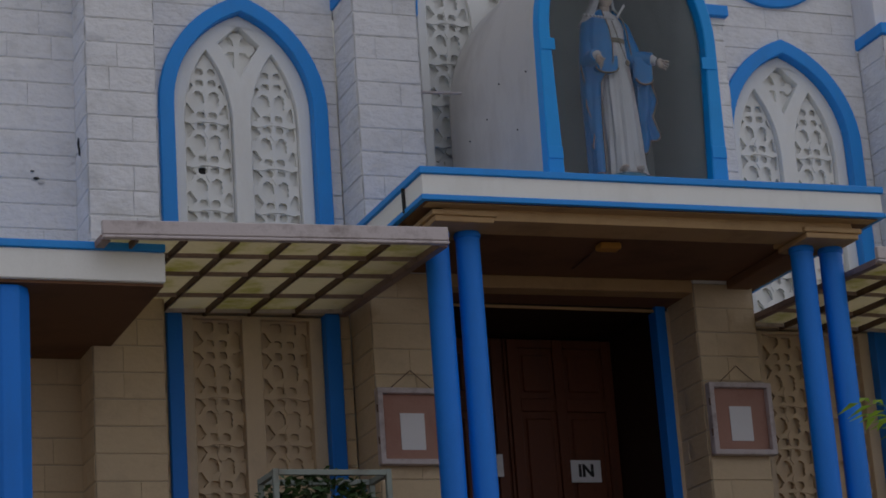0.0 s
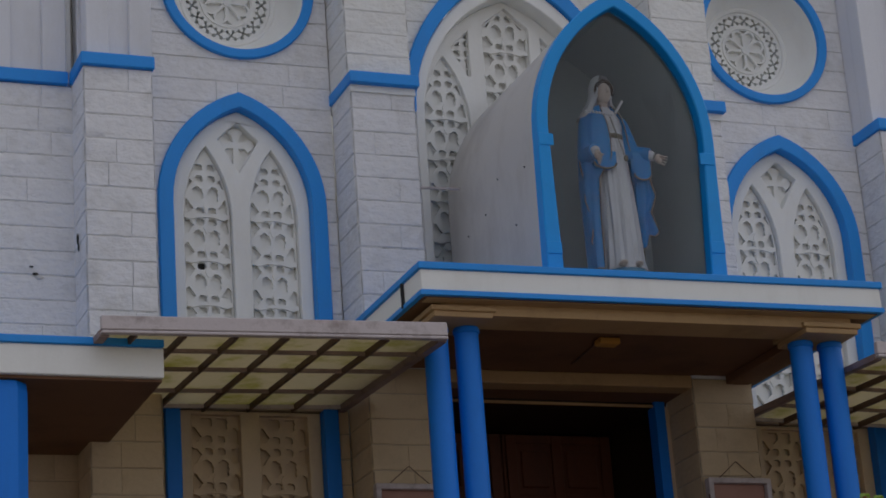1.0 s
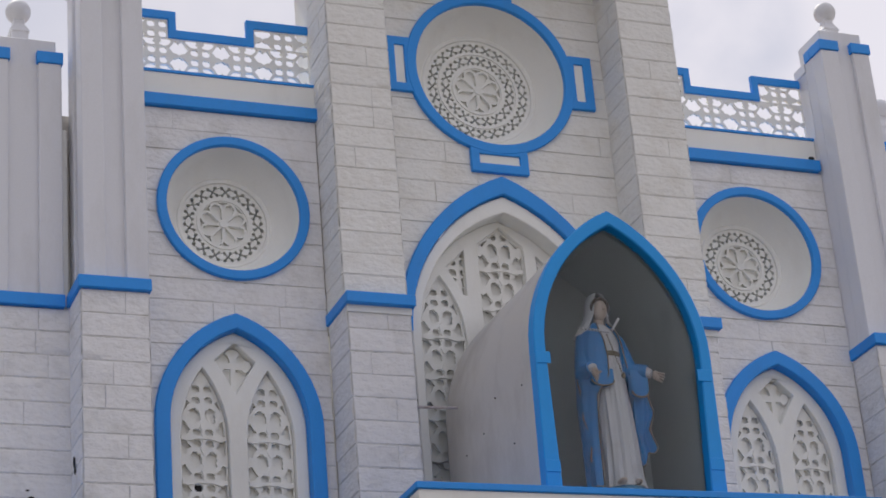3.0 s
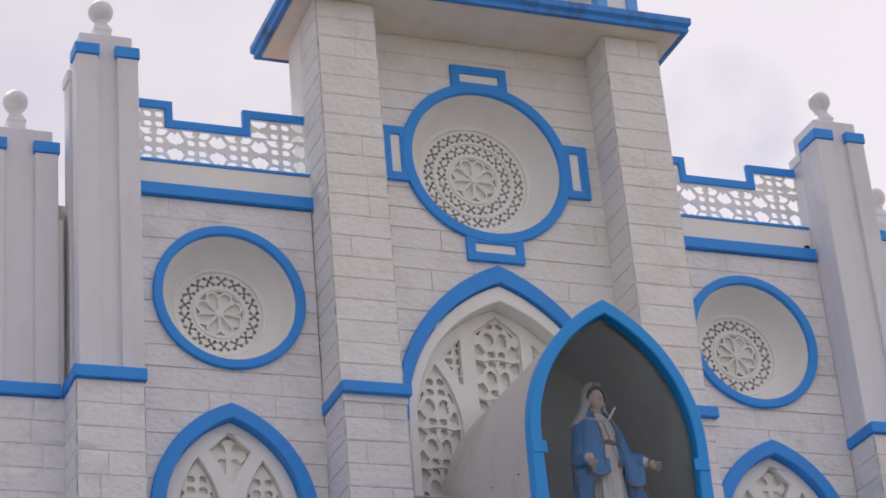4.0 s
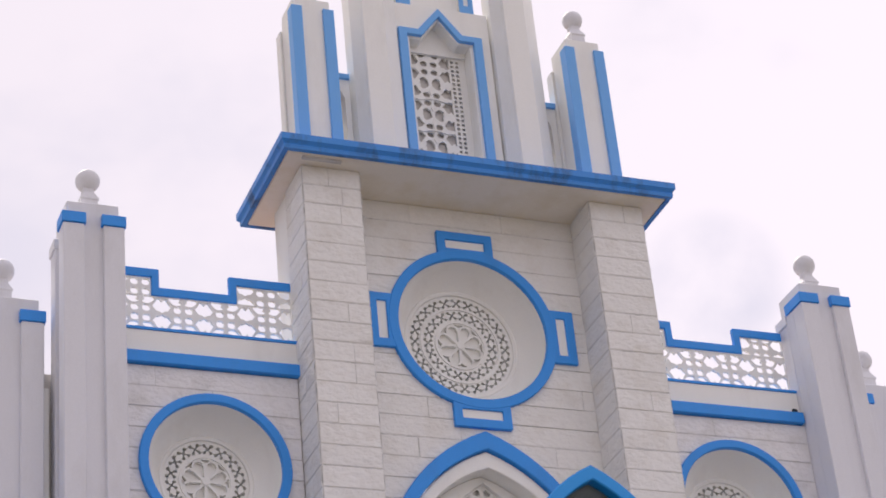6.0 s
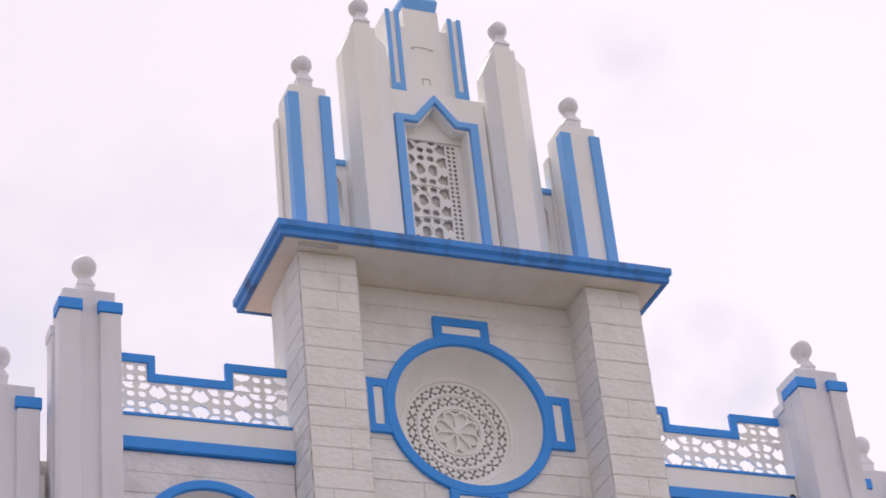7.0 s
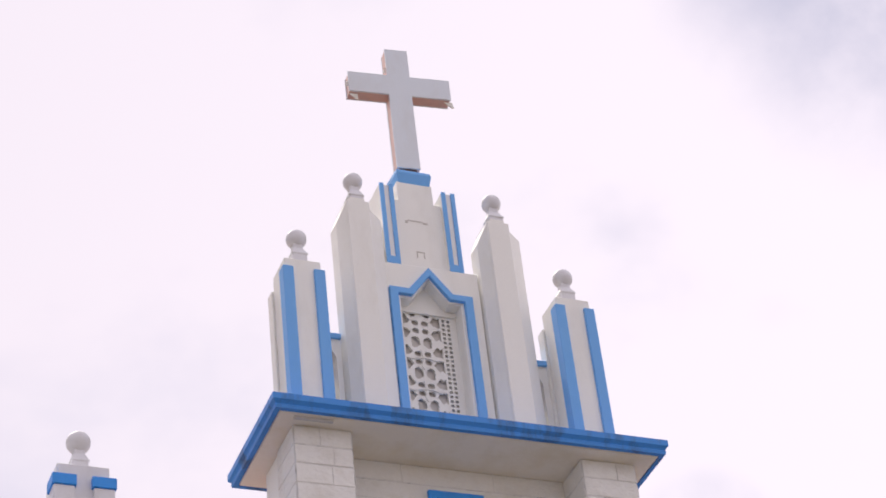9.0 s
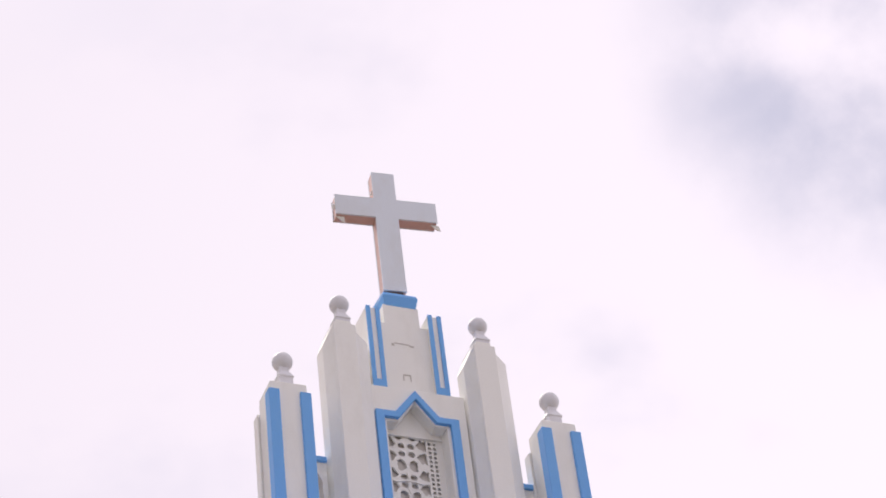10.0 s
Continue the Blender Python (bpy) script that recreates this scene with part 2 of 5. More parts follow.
for socket, value in (("Base Color", (0.95, 0.97, 0.97, 1)), ("Roughness", 0.0), ("IOR", 1.3), ("Transmission Weight", 1.0)):
    M_GLASS.node_tree.nodes["Principled BSDF"].inputs[socket].default_value = value

# ---- building helpers
from mathutils.geometry import tessellate_polygon

ORIGIN = {}


class Shape:
    """Collects vertices and faces, in world metres, for one mesh."""

    def __init__(self):
        self.v, self.f, self.m = [], [], []

    def add(self, verts, faces, mat=0):
        k = len(self.v)
        self.v += [tuple(p) for p in verts]
        self.f += [tuple(k + i for i in f) for f in faces]
        self.m += [mat] * len(faces)
        return self

    def box(self, x0, x1, y0, y1, z0, z1, mat=0):
        v = [(x, y, z) for z in (z0, z1) for y in (y0, y1) for x in (x0, x1)]
        return self.add(v, [(0, 2, 3, 1), (4, 5, 7, 6), (0, 1, 5, 4), (2, 6, 7, 3), (0, 4, 6, 2), (1, 3, 7, 5)], mat)

    def plate(self, outer, holes, y0, y1, mat=0):
        """A plate in the x-z plane from y0 (front) to y1, with holes through it."""
        loops = [list(outer)] + [list(h) for h in holes]
        tris = tessellate_polygon([[Vector((x, z, 0)) for x, z in lp] for lp in loops])
        flat = [p for lp in loops for p in lp]
        k = len(flat)
        v = [(x, y0, z) for x, z in flat] + [(x, y1, z) for x, z in flat]
        f = [tuple(t) for t in tris] + [tuple(k + i for i in reversed(t)) for t in tris]
        s = 0
        for lp in loops:
            c = len(lp)
            f += [(s + i, s + (i + 1) % c, k + s + (i + 1) % c, k + s + i) for i in range(c)]
            s += c
        return self.add(v, f, mat)

    def strip(self, a, b, y0, y1, mat=0, closed=False):
        """A bar that runs between two lines a and b of points in the x-z plane, from y0 to y1."""
        n = len(a)
        v = [(x, y, z) for y in (y0, y1) for lp in (a, b) for x, z in lp]
        f = []
        for i in range(n if closed else n - 1):
            j = (i + 1) % n
            f += [(i, j, n + j, n + i), (2 * n + i, 3 * n + i, 3 * n + j, 2 * n + j), (i, 2 * n + i, 2 * n + j, j), (n + i, n + j, 3 * n + j, 3 * n + i)]
        if not closed:
            f += [(0, n, 3 * n, 2 * n), (n - 1, 3 * n - 1, 4 * n - 1, 2 * n - 1)]
        return self.add(v, f, mat)

    def lathe(self, cx, cy, profile, seg=20, mat=0, sx=1.0, sy=1.0, turn=0.0):
        v, f = [], []
        for r, z in profile:
            v += [(cx + r * sx * math.cos(2 * math.pi * i / seg + turn), cy + r * sy * math.sin(2 * math.pi * i / seg + turn), z) for i in range(seg)]
        for k in range(len(profile) - 1):
            f += [(k * seg + i, k * seg + (i + 1) % seg, (k + 1) * seg + (i + 1) % seg, (k + 1) * seg + i) for i in range(seg)]
        f += [tuple(reversed(range(seg))), tuple((len(profile) - 1) * seg + i for i in range(seg))]
        return self.add(v, f, mat)

    def rod(self, a, b, r, seg=8, r2=None, mat=0):
        a, b = Vector(a), Vector(b)
        q = (b - a).to_track_quat("Z", "Y")
        v = []
        for p, rr in ((a, r), (b, r if r2 is None else r2)):
            v += [p + q @ Vector((rr * math.cos(2 * math.pi * i / seg), rr * math.sin(2 * math.pi * i / seg), 0)) for i in range(seg)]
        f = [(i, (i + 1) % seg, seg + (i + 1) % seg, seg + i) for i in range(seg)] + [tuple(reversed(range(seg))), tuple(range(seg, 2 * seg))]
        return self.add(v, f, mat)

    def ball(self, c, r, seg=16, rings=10, mat=0, scale=(1, 1, 1)):
        prof = [(max(r * math.sin(math.pi * i / rings), 0.001), r * math.cos(math.pi * i / rings)) for i in range(rings, -1, -1)]
        v, f = [], []
        for rr, z in prof:
            v += [(c[0] + scale[0] * rr * math.cos(2 * math.pi * i / seg), c[1] + scale[1] * rr * math.sin(2 * math.pi * i / seg), c[2] + scale[2] * z) for i in range(seg)]
        for k in range(rings):
            f += [(k * seg + i, k * seg + (i + 1) % seg, (k + 1) * seg + (i + 1) % seg, (k + 1) * seg + i) for i in range(seg)]
        return self.add(v, f, mat)

    def mesh(self, name, materials, origin=(0, 0, 0), bevel=0.0, smooth=False, segments=1):
        me = bpy.data.meshes.new(name)
        o = Vector(origin)
        me.from_pydata([Vector(p) - o for p in self.v], [], self.f)
        for mt in materials if isinstance(materials, (list, tuple)) else [materials]:
            me.materials.append(mt)
        me.polygons.foreach_set("material_index", self.m)
        bm = bmesh.new()
        bm.from_mesh(me)
        bmesh.ops.recalc_face_normals(bm, faces=bm.faces)
        if bevel:
            edges = [e for e in bm.edges if len(e.link_faces) == 2 and e.calc_face_angle(0) > 0.6]
            bmesh.ops.bevel(bm, geom=edges, offset=bevel, segments=segments, affect="EDGES", clamp_overlap=True)
        if smooth:
            for fc in bm.faces:
                fc.smooth = True
            for e in bm.edges:
                if len(e.link_faces) == 2 and e.calc_face_angle(0) > 0.7:
                    e.smooth = False
        bm.to_mesh(me)
        bm.free()
        return me


def thing(name, base, label, category, group="", kind=""):
    """An Empty at the thing's base, which its parts hang under."""
    ob = new(name)
    ob.location, ob.empty_display_size = base, 0.1
    ORIGIN[ob.name] = Vector(base)
    return tagged(ob, label, category, group, kind)


def part(name, shape, mat, parent, label="", bevel=0.0, smooth=False, segments=1):
    o = ORIGIN[parent.name]
    ob = new(name, shape.mesh(name, mat, o, bevel, smooth, segments))
    ob.parent = parent
    ORIGIN[ob.name] = o
    return tagged(ob, label)


def solid(name, shape, mat, label="", category="", kind="", bevel=0.0, smooth=False, base=(0, 0, 0), group=""):
    """A thing that is one mesh."""
    ob = new(name, shape.mesh(name, mat, base, bevel, smooth))
    ob.location = base
    ORIGIN[ob.name] = Vector(base)
    return tagged(ob, label, category, group, kind)


# ---- outlines in the x-z plane
def arch(cx, h, spring, rise, n=10):
    """The pointed arch from the left spring over the apex to the right spring."""
    r = (rise * rise + h * h) / (2 * h)
    a1 = math.asin(min(1.0, rise / r))
    left = [(cx - h + r - r * math.cos(a1 * i / n), spring + r * math.sin(a1 * i / n)) for i in range(n + 1)]
    return left + [(2 * cx - x, z) for x, z in reversed(left[:-1])]


def arch_half(h, spring, rise):
    """Half width of a pointed opening at a height, as a function."""
    r = (rise * rise + h * h) / (2 * h)

    def half(z):
        if z <= spring:
            return h
        if z >= spring + rise:
            return 0.0
        return max(0.0, math.sqrt(max(0.0, r * r - (z - spring) ** 2)) - (r - h))
    return half


def circle(cx, cz, r, n=48, a0=0.0):
    return [(cx + r * math.cos(a0 + 2 * math.pi * i / n), cz + r * math.sin(a0 + 2 * math.pi * i / n)) for i in range(n)]


def clip(poly, convex):
    """The part of a polygon inside a convex one that runs anticlockwise."""
    out = list(poly)
    for (ax, az), (bx, bz) in zip(convex, convex[1:] + convex[:1]):
        src, out = out, []
        for (px, pz), (qx, qz) in zip(src, src[1:] + src[:1]):
            dp, dq = (bx - ax) * (pz - az) - (bz - az) * (px - ax), (bx - ax) * (qz - az) - (bz - az) * (qx - ax)
            if dp >= 0:
                out.append((px, pz))
            if (dp >= 0) != (dq >= 0):
                s = dp / (dp - dq)
                out.append((px + s * (qx - px), pz + s * (qz - pz)))
        if not out:
            return []
    return out


def area(p):
    return 0.5 * sum(a[0] * b[1] - b[0] * a[1] for a, b in zip(p, p[1:] + p[:1]))


HEART = [(0.022, 0.108), (0.05, 0.1), (0.08, 0.1), (0.098, 0.112), (0.132, 0.15), (0.112, 0.178), (0.09, 0.172), (0.07, 0.188), (0.03, 0.186), (0.028, 0.16), (0.04, 0.142), (0.02, 0.128)]
STAR = [(0, 0.012), (0.028, 0.03), (0.05, 0.03), (0.064, 0.052), (0.086, 0.075), (0.066, 0.098), (0.05, 0.124), (0.034, 0.15), (0.018, 0.146), (0, 0.124), (-0.018, 0.146), (-0.034, 0.15), (-0.05, 0.124), (-0.066, 0.098), (-0.086, 0.075), (-0.064, 0.052), (-0.05, 0.03), (-0.028, 0.03)]
FOIL = [(0.018, 0.016), (0.028, 0.034), (0.028, 0.05), (0.046, 0.058), (0.06, 0.074), (0.086, 0.07), (0.112, 0.046), (0.104, 0.022), (0.114, 0.0), (0.104, -0.022), (0.11, -0.046), (0.088, -0.066), (0.062, -0.064), (0.04, -0.044), (0.018, -0.026)]


def lattice_holes(outline, x0, z0, w=0.39, h=0.385, margin=0.012, stars=True, grow=1.04, merged=False):
    """Openings of the cast cement lattice inside a convex outline: per cell four small squares, four hearts and, between cells, two stars."""
    cx, cz = sum(p[0] for p in outline) / len(outline), sum(p[1] for p in outline) / len(outline)
    inner = []
    for x, z in outline:
        d = math.hypot(x - cx, z - cz)
        inner.append((x + (cx - x) / d * margin * 1.4, z + (cz - z) / d * margin * 1.4))
    if area(inner) < 0:
        inner.reverse()
    xs, zs = [p[0] for p in outline], [p[1] for p in outline]
    holes = []
    for i in range(math.floor((min(xs) - x0) / w) - 1, math.ceil((max(xs) - x0) / w) + 2):
        for k in range(math.floor((min(zs) - z0) / h) - 1, math.ceil((max(zs) - z0) / h) + 2):
            px, pz = x0 + i * w, z0 + k * h
            some = []
            for sx in (-1, 1):
                for sz in (-1, 1):
                    some.append([(px + sx * 0.053 + 0.034 * c, pz + sz * 0.05 + 0.031 * s) for c, s in ((1, 0.5), (0.5, 1), (-0.5, 1), (-1, 0.5), (-1, -0.5), (-0.5, -1), (0.5, -1), (1, -0.5))])
                    if not merged:
                        some.append([(px + sx * a, pz + sz * b) for a, b in HEART])
                if merged:
                    some.append([(px + sx * a, pz + h / 2 + b) for a, b in FOIL])
            if stars:
                for sz in (-1, 1):
                    some.append([(px + w / 2 + a, pz + sz * b) for a, b in STAR])
            for q in some:
                if area(q) < 0:
                    q.reverse()
                qx, qz = sum(p[0] for p in q) / len(q), sum(p[1] for p in q) / len(q)
                q = [(qx + (x - qx) * grow, qz + (z - qz) * grow) for x, z in q]
                q = clip(q, inner)
                if len(q) > 2 and abs(area(q)) > 0.0004:
                    holes.append(q)
    return holes


def ridges(shape, outline, x0, z0, y, h=0.385):
    """Raised leafy bars across the nodes of a relief lattice."""
    lo, hi = min(p[0] for p in outline), max(p[0] for p in outline)
    z = z0 + h * math.ceil((min(p[1] for p in outline) + 0.05 - z0) / h)
    while z < max(p[1] for p in outline) - 0.28:
        for k in (-1, 1):
            e = min(hi - x0, x0 - lo) - 0.012
            pts = [(x0, z - 0.009), (x0 + k * 0.06, z - 0.011), (x0 + k * 0.115, z - 0.026), (x0 + k * 0.15, z - 0.031), (x0 + k * 0.168, z - 0.02), (x0 + k * e, z - 0.022), (x0 + k * e, z + 0.02), (x0 + k * 0.168, z + 0.018), (x0 + k * 0.15, z + 0.026), (x0 + k * 0.115, z + 0.021), (x0 + k * 0.06, z + 0.009), (x0, z + 0.009)]
            shape.plate(pts, [], y - 0.014, y + 0.01)
            stem = [(x0 - 0.008, z + k * 0.012), (x0 - 0.012, z + k * 0.06), (x0 - 0.026, z + k * 0.1), (x0 - 0.014, z + k * 0.125), (x0, z + k * 0.152), (x0 + 0.014, z + k * 0.125), (x0 + 0.026, z + k * 0.1), (x0 + 0.012, z + k * 0.06), (x0 + 0.008, z + k * 0.012)]
            shape.plate(stem, [], y - 0.01, y + 0.008)
        z += h
    return shape


# ---- rock-faced blocks
BLOCK_MESHES = {}
COURSE = 0.207
rng = random.Random(7)


def facing(kind):
    """How a block's run u, height z and outward depth d lie in the world."""
    return {"front": lambda u, z, d: (u, -d, z), "left": lambda u, z, d: (-d, u, z), "right": lambda u, z, d: (d, u, z)}[kind]


def block_mesh(poly, kind, mat, rect, proud=1.0):
    put, s = facing(kind), Shape()
    if rect:
        (u0, z0), (u1, z1) = poly[0], poly[2]
        e, ez, nu, nz = 0.004, 0.007, max(3, min(8, round((u1 - u0) / 0.1))), 3
        inner = [(u0 + e + (u1 - u0 - 2 * e) * i / nu, z0 + ez + (z1 - z0 - 2 * ez) * k / nz) for k in range(nz + 1) for i in range(nu + 1)]
        rough = [rng.random() ** 3 for _ in inner]
        v = [put(u, z, 0.0075 + proud * (0.026 if 0 < i // (nu + 1) < nz else 0.012) * rough[i]) for i, (u, z) in enumerate(inner)]
        f = [(k * (nu + 1) + i, k * (nu + 1) + i + 1, (k + 1) * (nu + 1) + i + 1, (k + 1) * (nu + 1) + i) for k in range(nz) for i in range(nu)]
        rim = list(range(nu + 1)) + [k * (nu + 1) + nu for k in range(1, nz + 1)] + [nz * (nu + 1) + i for i in range(nu - 1, -1, -1)] + [k * (nu + 1) for k in range(nz - 1, 0, -1)]
        n0 = len(v)
        for i in rim:
            u, z = inner[i]
            low, high = abs(z - z0 - ez) < 1e-6, abs(z - z1 + ez) < 1e-6
            v.append(put(u0 if abs(u - u0 - e) < 1e-6 else u1 if abs(u - u1 + e) < 1e-6 else u, z0 if low else z1 if high else z, 0.0 if low or high else 0.005))
        c = len(rim)
        f += [(n0 + i, n0 + (i + 1) % c, rim[(i + 1) % c], rim[i]) for i in range(c)]
        s.add(v, f)
    else:
        cu, cz = sum(p[0] for p in poly) / len(poly), sum(p[1] for p in poly) / len(poly)
        n = len(poly)
        v = [put(u, z, 0.0) for u, z in poly]
        for u, z in poly:
            d = max(math.hypot(u - cu, z - cz), 1e-4)
            k = max(0.0, 1 - 0.007 / d)
            v.append(put(cu + (u - cu) * k, cz + (z - cz) * k, 0.009 + 0.006 * rng.random()))
        f = [(i, (i + 1) % n, n + (i + 1) % n, n + i) for i in range(n)] + [tuple(range(n, 2 * n))]
        s.add(v, f)
    me = s.mesh("block", mat, smooth=True)
    return me


def lay_blocks(parent, u0, u1, z0, z1, plane, mat, kind="front", openings=(), lengths=(0.42, 0.5, 0.58), proud=1.0):
    """Courses of blocks over a rectangle, cut where openings (centre, half-width function) pass through."""
    put, o = facing(kind), ORIGIN[parent.name]
    rows = max(1, round((z1 - z0) / COURSE))
    ch = (z1 - z0) / rows
    for k in range(rows):
        a, b = z0 + k * ch + 0.0015 + rng.choice((0.0, 0.002, 0.004)), z0 + (k + 1) * ch - 0.002 - rng.choice((0.0, 0.002, 0.003))
        levels = [a + (b - a) * i / 4 for i in range(5)]
        spans, start = [], ([u0 + 0.002] * 5, True)
        for cx, half in sorted(openings, key=lambda q: q[0]):
            hs = [half(z) for z in levels]
            if max(hs) > 0:
                spans.append((start, ([cx - q for q in hs], max(hs) - min(hs) < 1e-6)))
                start = ([cx + q for q in hs], max(hs) - min(hs) < 1e-6)
        spans.append((start, ([u1 - 0.002] * 5, True)))
        for (left, lstraight), (right, rstraight) in spans:
            lo, hi = max(left), min(right)
            if max(r - l for l, r in zip(left, right)) < 0.03:
                continue
            cuts, u = [], max(left) + rng.choice(lengths) * rng.choice((0.5, 0.75, 1.0))
            while u < hi - 0.12:
                cuts.append(u)
                u += rng.choice(lengths)
            edges = [(left, lstraight)] + [([c] * 5, True) for c in cuts] + [(right, rstraight)]
            for i, ((l, ls), (r, rs)) in enumerate(zip(edges, edges[1:])):
                g0, g1 = (0.0 if i == 0 else 0.0006), (0.0 if i == len(edges) - 2 else 0.0006)
                if max(rr - ll for ll, rr in zip(l, r)) < 0.03:
                    continue
                mid, mz = (min(l) + max(r)) / 2, (a + b) / 2
                if ls and rs:
                    w = round(r[0] - l[0] - g0 - g1, 3)
                    mid = (l[0] + g0 + r[0] - g1) / 2
                    key = (round(w, 2), round(b - a, 3), kind, mat.name, proud, rng.randrange(5))
                    if key not in BLOCK_MESHES:
                        BLOCK_MESHES[key] = block_mesh([(-w / 2, (a - b) / 2), (w / 2, (a - b) / 2), (w / 2, (b - a) / 2), (-w / 2, (b - a) / 2)], kind, mat, True, proud)
                    me = BLOCK_MESHES[key]
                else:
                    lp = [(l[j] + g0, levels[j]) for j in (range(5) if not ls else (0, 4))]
                    rp = [(max(r[j] - g1, l[j] + g0 + 0.001), levels[j]) for j in (range(4, -1, -1) if not rs else (4, 0))]
                    me = block_mesh([(p - mid, q - mz) for p, q in reversed(lp + rp)][::-1], kind, mat, False)
                ob = new("block", me)
                ob.parent = parent
                ob.location = Vector(put(mid, mz, 0)) + Vector({"front": (0, plane, 0), "left": (plane, 0, 0), "right": (plane, 0, 0)}[kind]) - o


LATER = []  # block work is laid last

# ---- ground and the closing body of the church
FLOOR_Z, SPLIT = 3.6, 6.36
g = Shape()
xs = [-400, -60, -25, -12, -8, -4, 0, 4, 8, 14, 30, 70, 400]
ys = [-400, -70, -30, -20, -16, -13, -10.5, -8, -5.5, -4, 0, 6, 14, 30, 80, 400]


def ground_height(y):
    s = min(1.0, max(0.0, (y + 16) / 10.5))
    return 3.42 * s * s * (3 - 2 * s)


g.add([(x, y, ground_height(y) + 0.04 * math.sin(x * 1.3 + y)) for y in ys for x in xs], [(k * len(xs) + i, k * len(xs) + i + 1, (k + 1) * len(xs) + i + 1, (k + 1) * len(xs) + i) for k in range(len(ys) - 1) for i in range(len(xs) - 1)])
solid("ground", g, M_SOIL, "bare brown earth with patchy grass rising to the church", "ground", "structure", smooth=True)
solid("floor", Shape().box(-9.5, 9.5, -3.2, 0.6, 2.6, FLOOR_Z), M_FLOOR, "grey cement porch floor along the church front", "floor", "structure", bevel=0.02)
solid("wall_nave", Shape().plate([(-5.4, 3.0), (5.4, 3.0), (5.4, 7.6), (0, 10.4), (-5.4, 7.6)], [[(-1.19, 3.5), (1.19, 3.5), (1.19, 6.6), (-1.19, 6.6)]], 1.0, 14.0), M_PLASTER, "plain white plastered nave walls behind the front", "wall", "structure")
roof = Shape()
for s in (-1, 1):
    roof.add([(0, 1.02, 10.5), (s * 5.8, 1.02, 7.45), (s * 5.8, 14.3, 7.45), (0, 14.3, 10.5), (0, 1.02, 10.62), (s * 5.8, 1.02, 7.57), (s * 5.8, 14.3, 7.57), (0, 14.3, 10.62)], [(0, 1, 2, 3), (4, 7, 6, 5), (0, 4, 5, 1), (1, 5, 6, 2), (2, 6, 7, 3), (3, 7, 4, 0)])
solid("roof", roof, M_ROOF, "red-brown tiled nave roof behind the front", "roof", "structure")

# ---- front walls with their openings
WIN_X, WIN_H, WIN_SPRING, WIN_RISE = 2.59, 0.60, 8.10, 0.86       # inner edge of the blue arch
OUT_H, OUT_RISE = 0.727, 1.0                                     # outer edge
ROSE_X, ROSE_Z, ROSE_R = 2.56, 10.107, 0.685
BIG_Z, BIG_R = 11.735, 0.85
MID_SPRING, MID_H, MID_RISE = 9.05, 1.10, 1.60


def circle_half(cz, r):
    return lambda z: math.sqrt(max(0.0, r * r - (z - cz) ** 2))


for side, s in (("left", -1), ("right", 1)):
    xa, xb = sorted((s * 1.76, s * 3.43))
    xc, xd = sorted((s * 1.76, s * 3.995))
    w = thing("wall_bay_" + side, (s * 2.6, 0, SPLIT), "white-painted rock-faced block wall with arched and round openings", "wall", kind="structure")
    hole = [(s * WIN_X - 0.63, SPLIT + 0.02), (s * WIN_X + 0.63, SPLIT + 0.02)] + arch(s * WIN_X, 0.63, WIN_SPRING, 0.9)[::-1]
    part("wall_core", Shape().plate([(xc, SPLIT), (xd, SPLIT), (xd, 9.05), (xb, 9.05), (xb, 11.04), (xa, 11.04), (xa, 9.05), (xc, 9.05)], [hole, circle(s * ROSE_X, ROSE_Z, 0.625)], 0.0, 0.62), M_JOINT, w)
    ops = [(s * WIN_X, arch_half(0.665, WIN_SPRING, 0.93)), (s * ROSE_X, circle_half(ROSE_Z, 0.645))]
    LATER.append(("white", w, xa, xb, SPLIT, 11.04, 0.0, "front", ops))
    c = thing("wall_bay_lower_" + side, (s * 2.6, 0, FLOOR_Z), "cream-painted block wall below the awning", "wall", kind="structure")
    hole = [(s * WIN_X - 0.63, 4.0), (s * WIN_X + 0.63, 4.0), (s * WIN_X + 0.63, SPLIT - 0.02), (s * WIN_X - 0.63, SPLIT - 0.02)]
    part("wall_core", Shape().plate([(xa, 3.0), (xb, 3.0), (xb, SPLIT - 0.003), (xa, SPLIT - 0.003)], [hole], 0.0, 0.62), M_CREAM_JOINT, c)
    LATER.append(("cream", c, xa, xb, FLOOR_Z, SPLIT - 0.003, 0.0, "front", [(s * WIN_X, lambda z: 0.665 if z > 3.95 else 0.0)]))
    xa, xb = sorted((s * 4.0, s * 9.5))
    f = thing("wall_end_" + side, (s * 5, 0, SPLIT), "white-painted rock-faced block wall at the end of the front", "wall", kind="structure")
    part("wall_core", Shape().box(xa, xb, 0.0, 0.6, SPLIT, 9.05), M_JOINT, f)
    part("end_panel", Shape().box(xa, xb, 0.05, 0.45, 9.05, 10.75), M_PLASTER, f, "smooth white plaster panel")
    part("band", Shape().box(*sorted((s * 4.045, s * 9.5)), -0.05, 0.2, 9.055, 9.165), M_BLUE, f, "blue painted band", bevel=0.006)
    LATER.append(("white", f, *((-5.0, -4.0) if s < 0 else (4.0, 5.0)), SPLIT, 9.05, 0.0, "front", ()))
    c = thing("wall_end_lower_" + side, (s * 5, 0, FLOOR_Z), "cream-painted block wall under the side canopy", "wall", kind="structure")
    part("wall_core", Shape().box(xa, xb, 0.0, 0.6, 3.0, SPLIT - 0.003), M_CREAM_JOINT, c)
    LATER.append(("cream", c, *((-5.0, -4.0) if s < 0 else (4.0, 5.0)), FLOOR_Z, SPLIT - 0.003, 0.0, "front", ()))

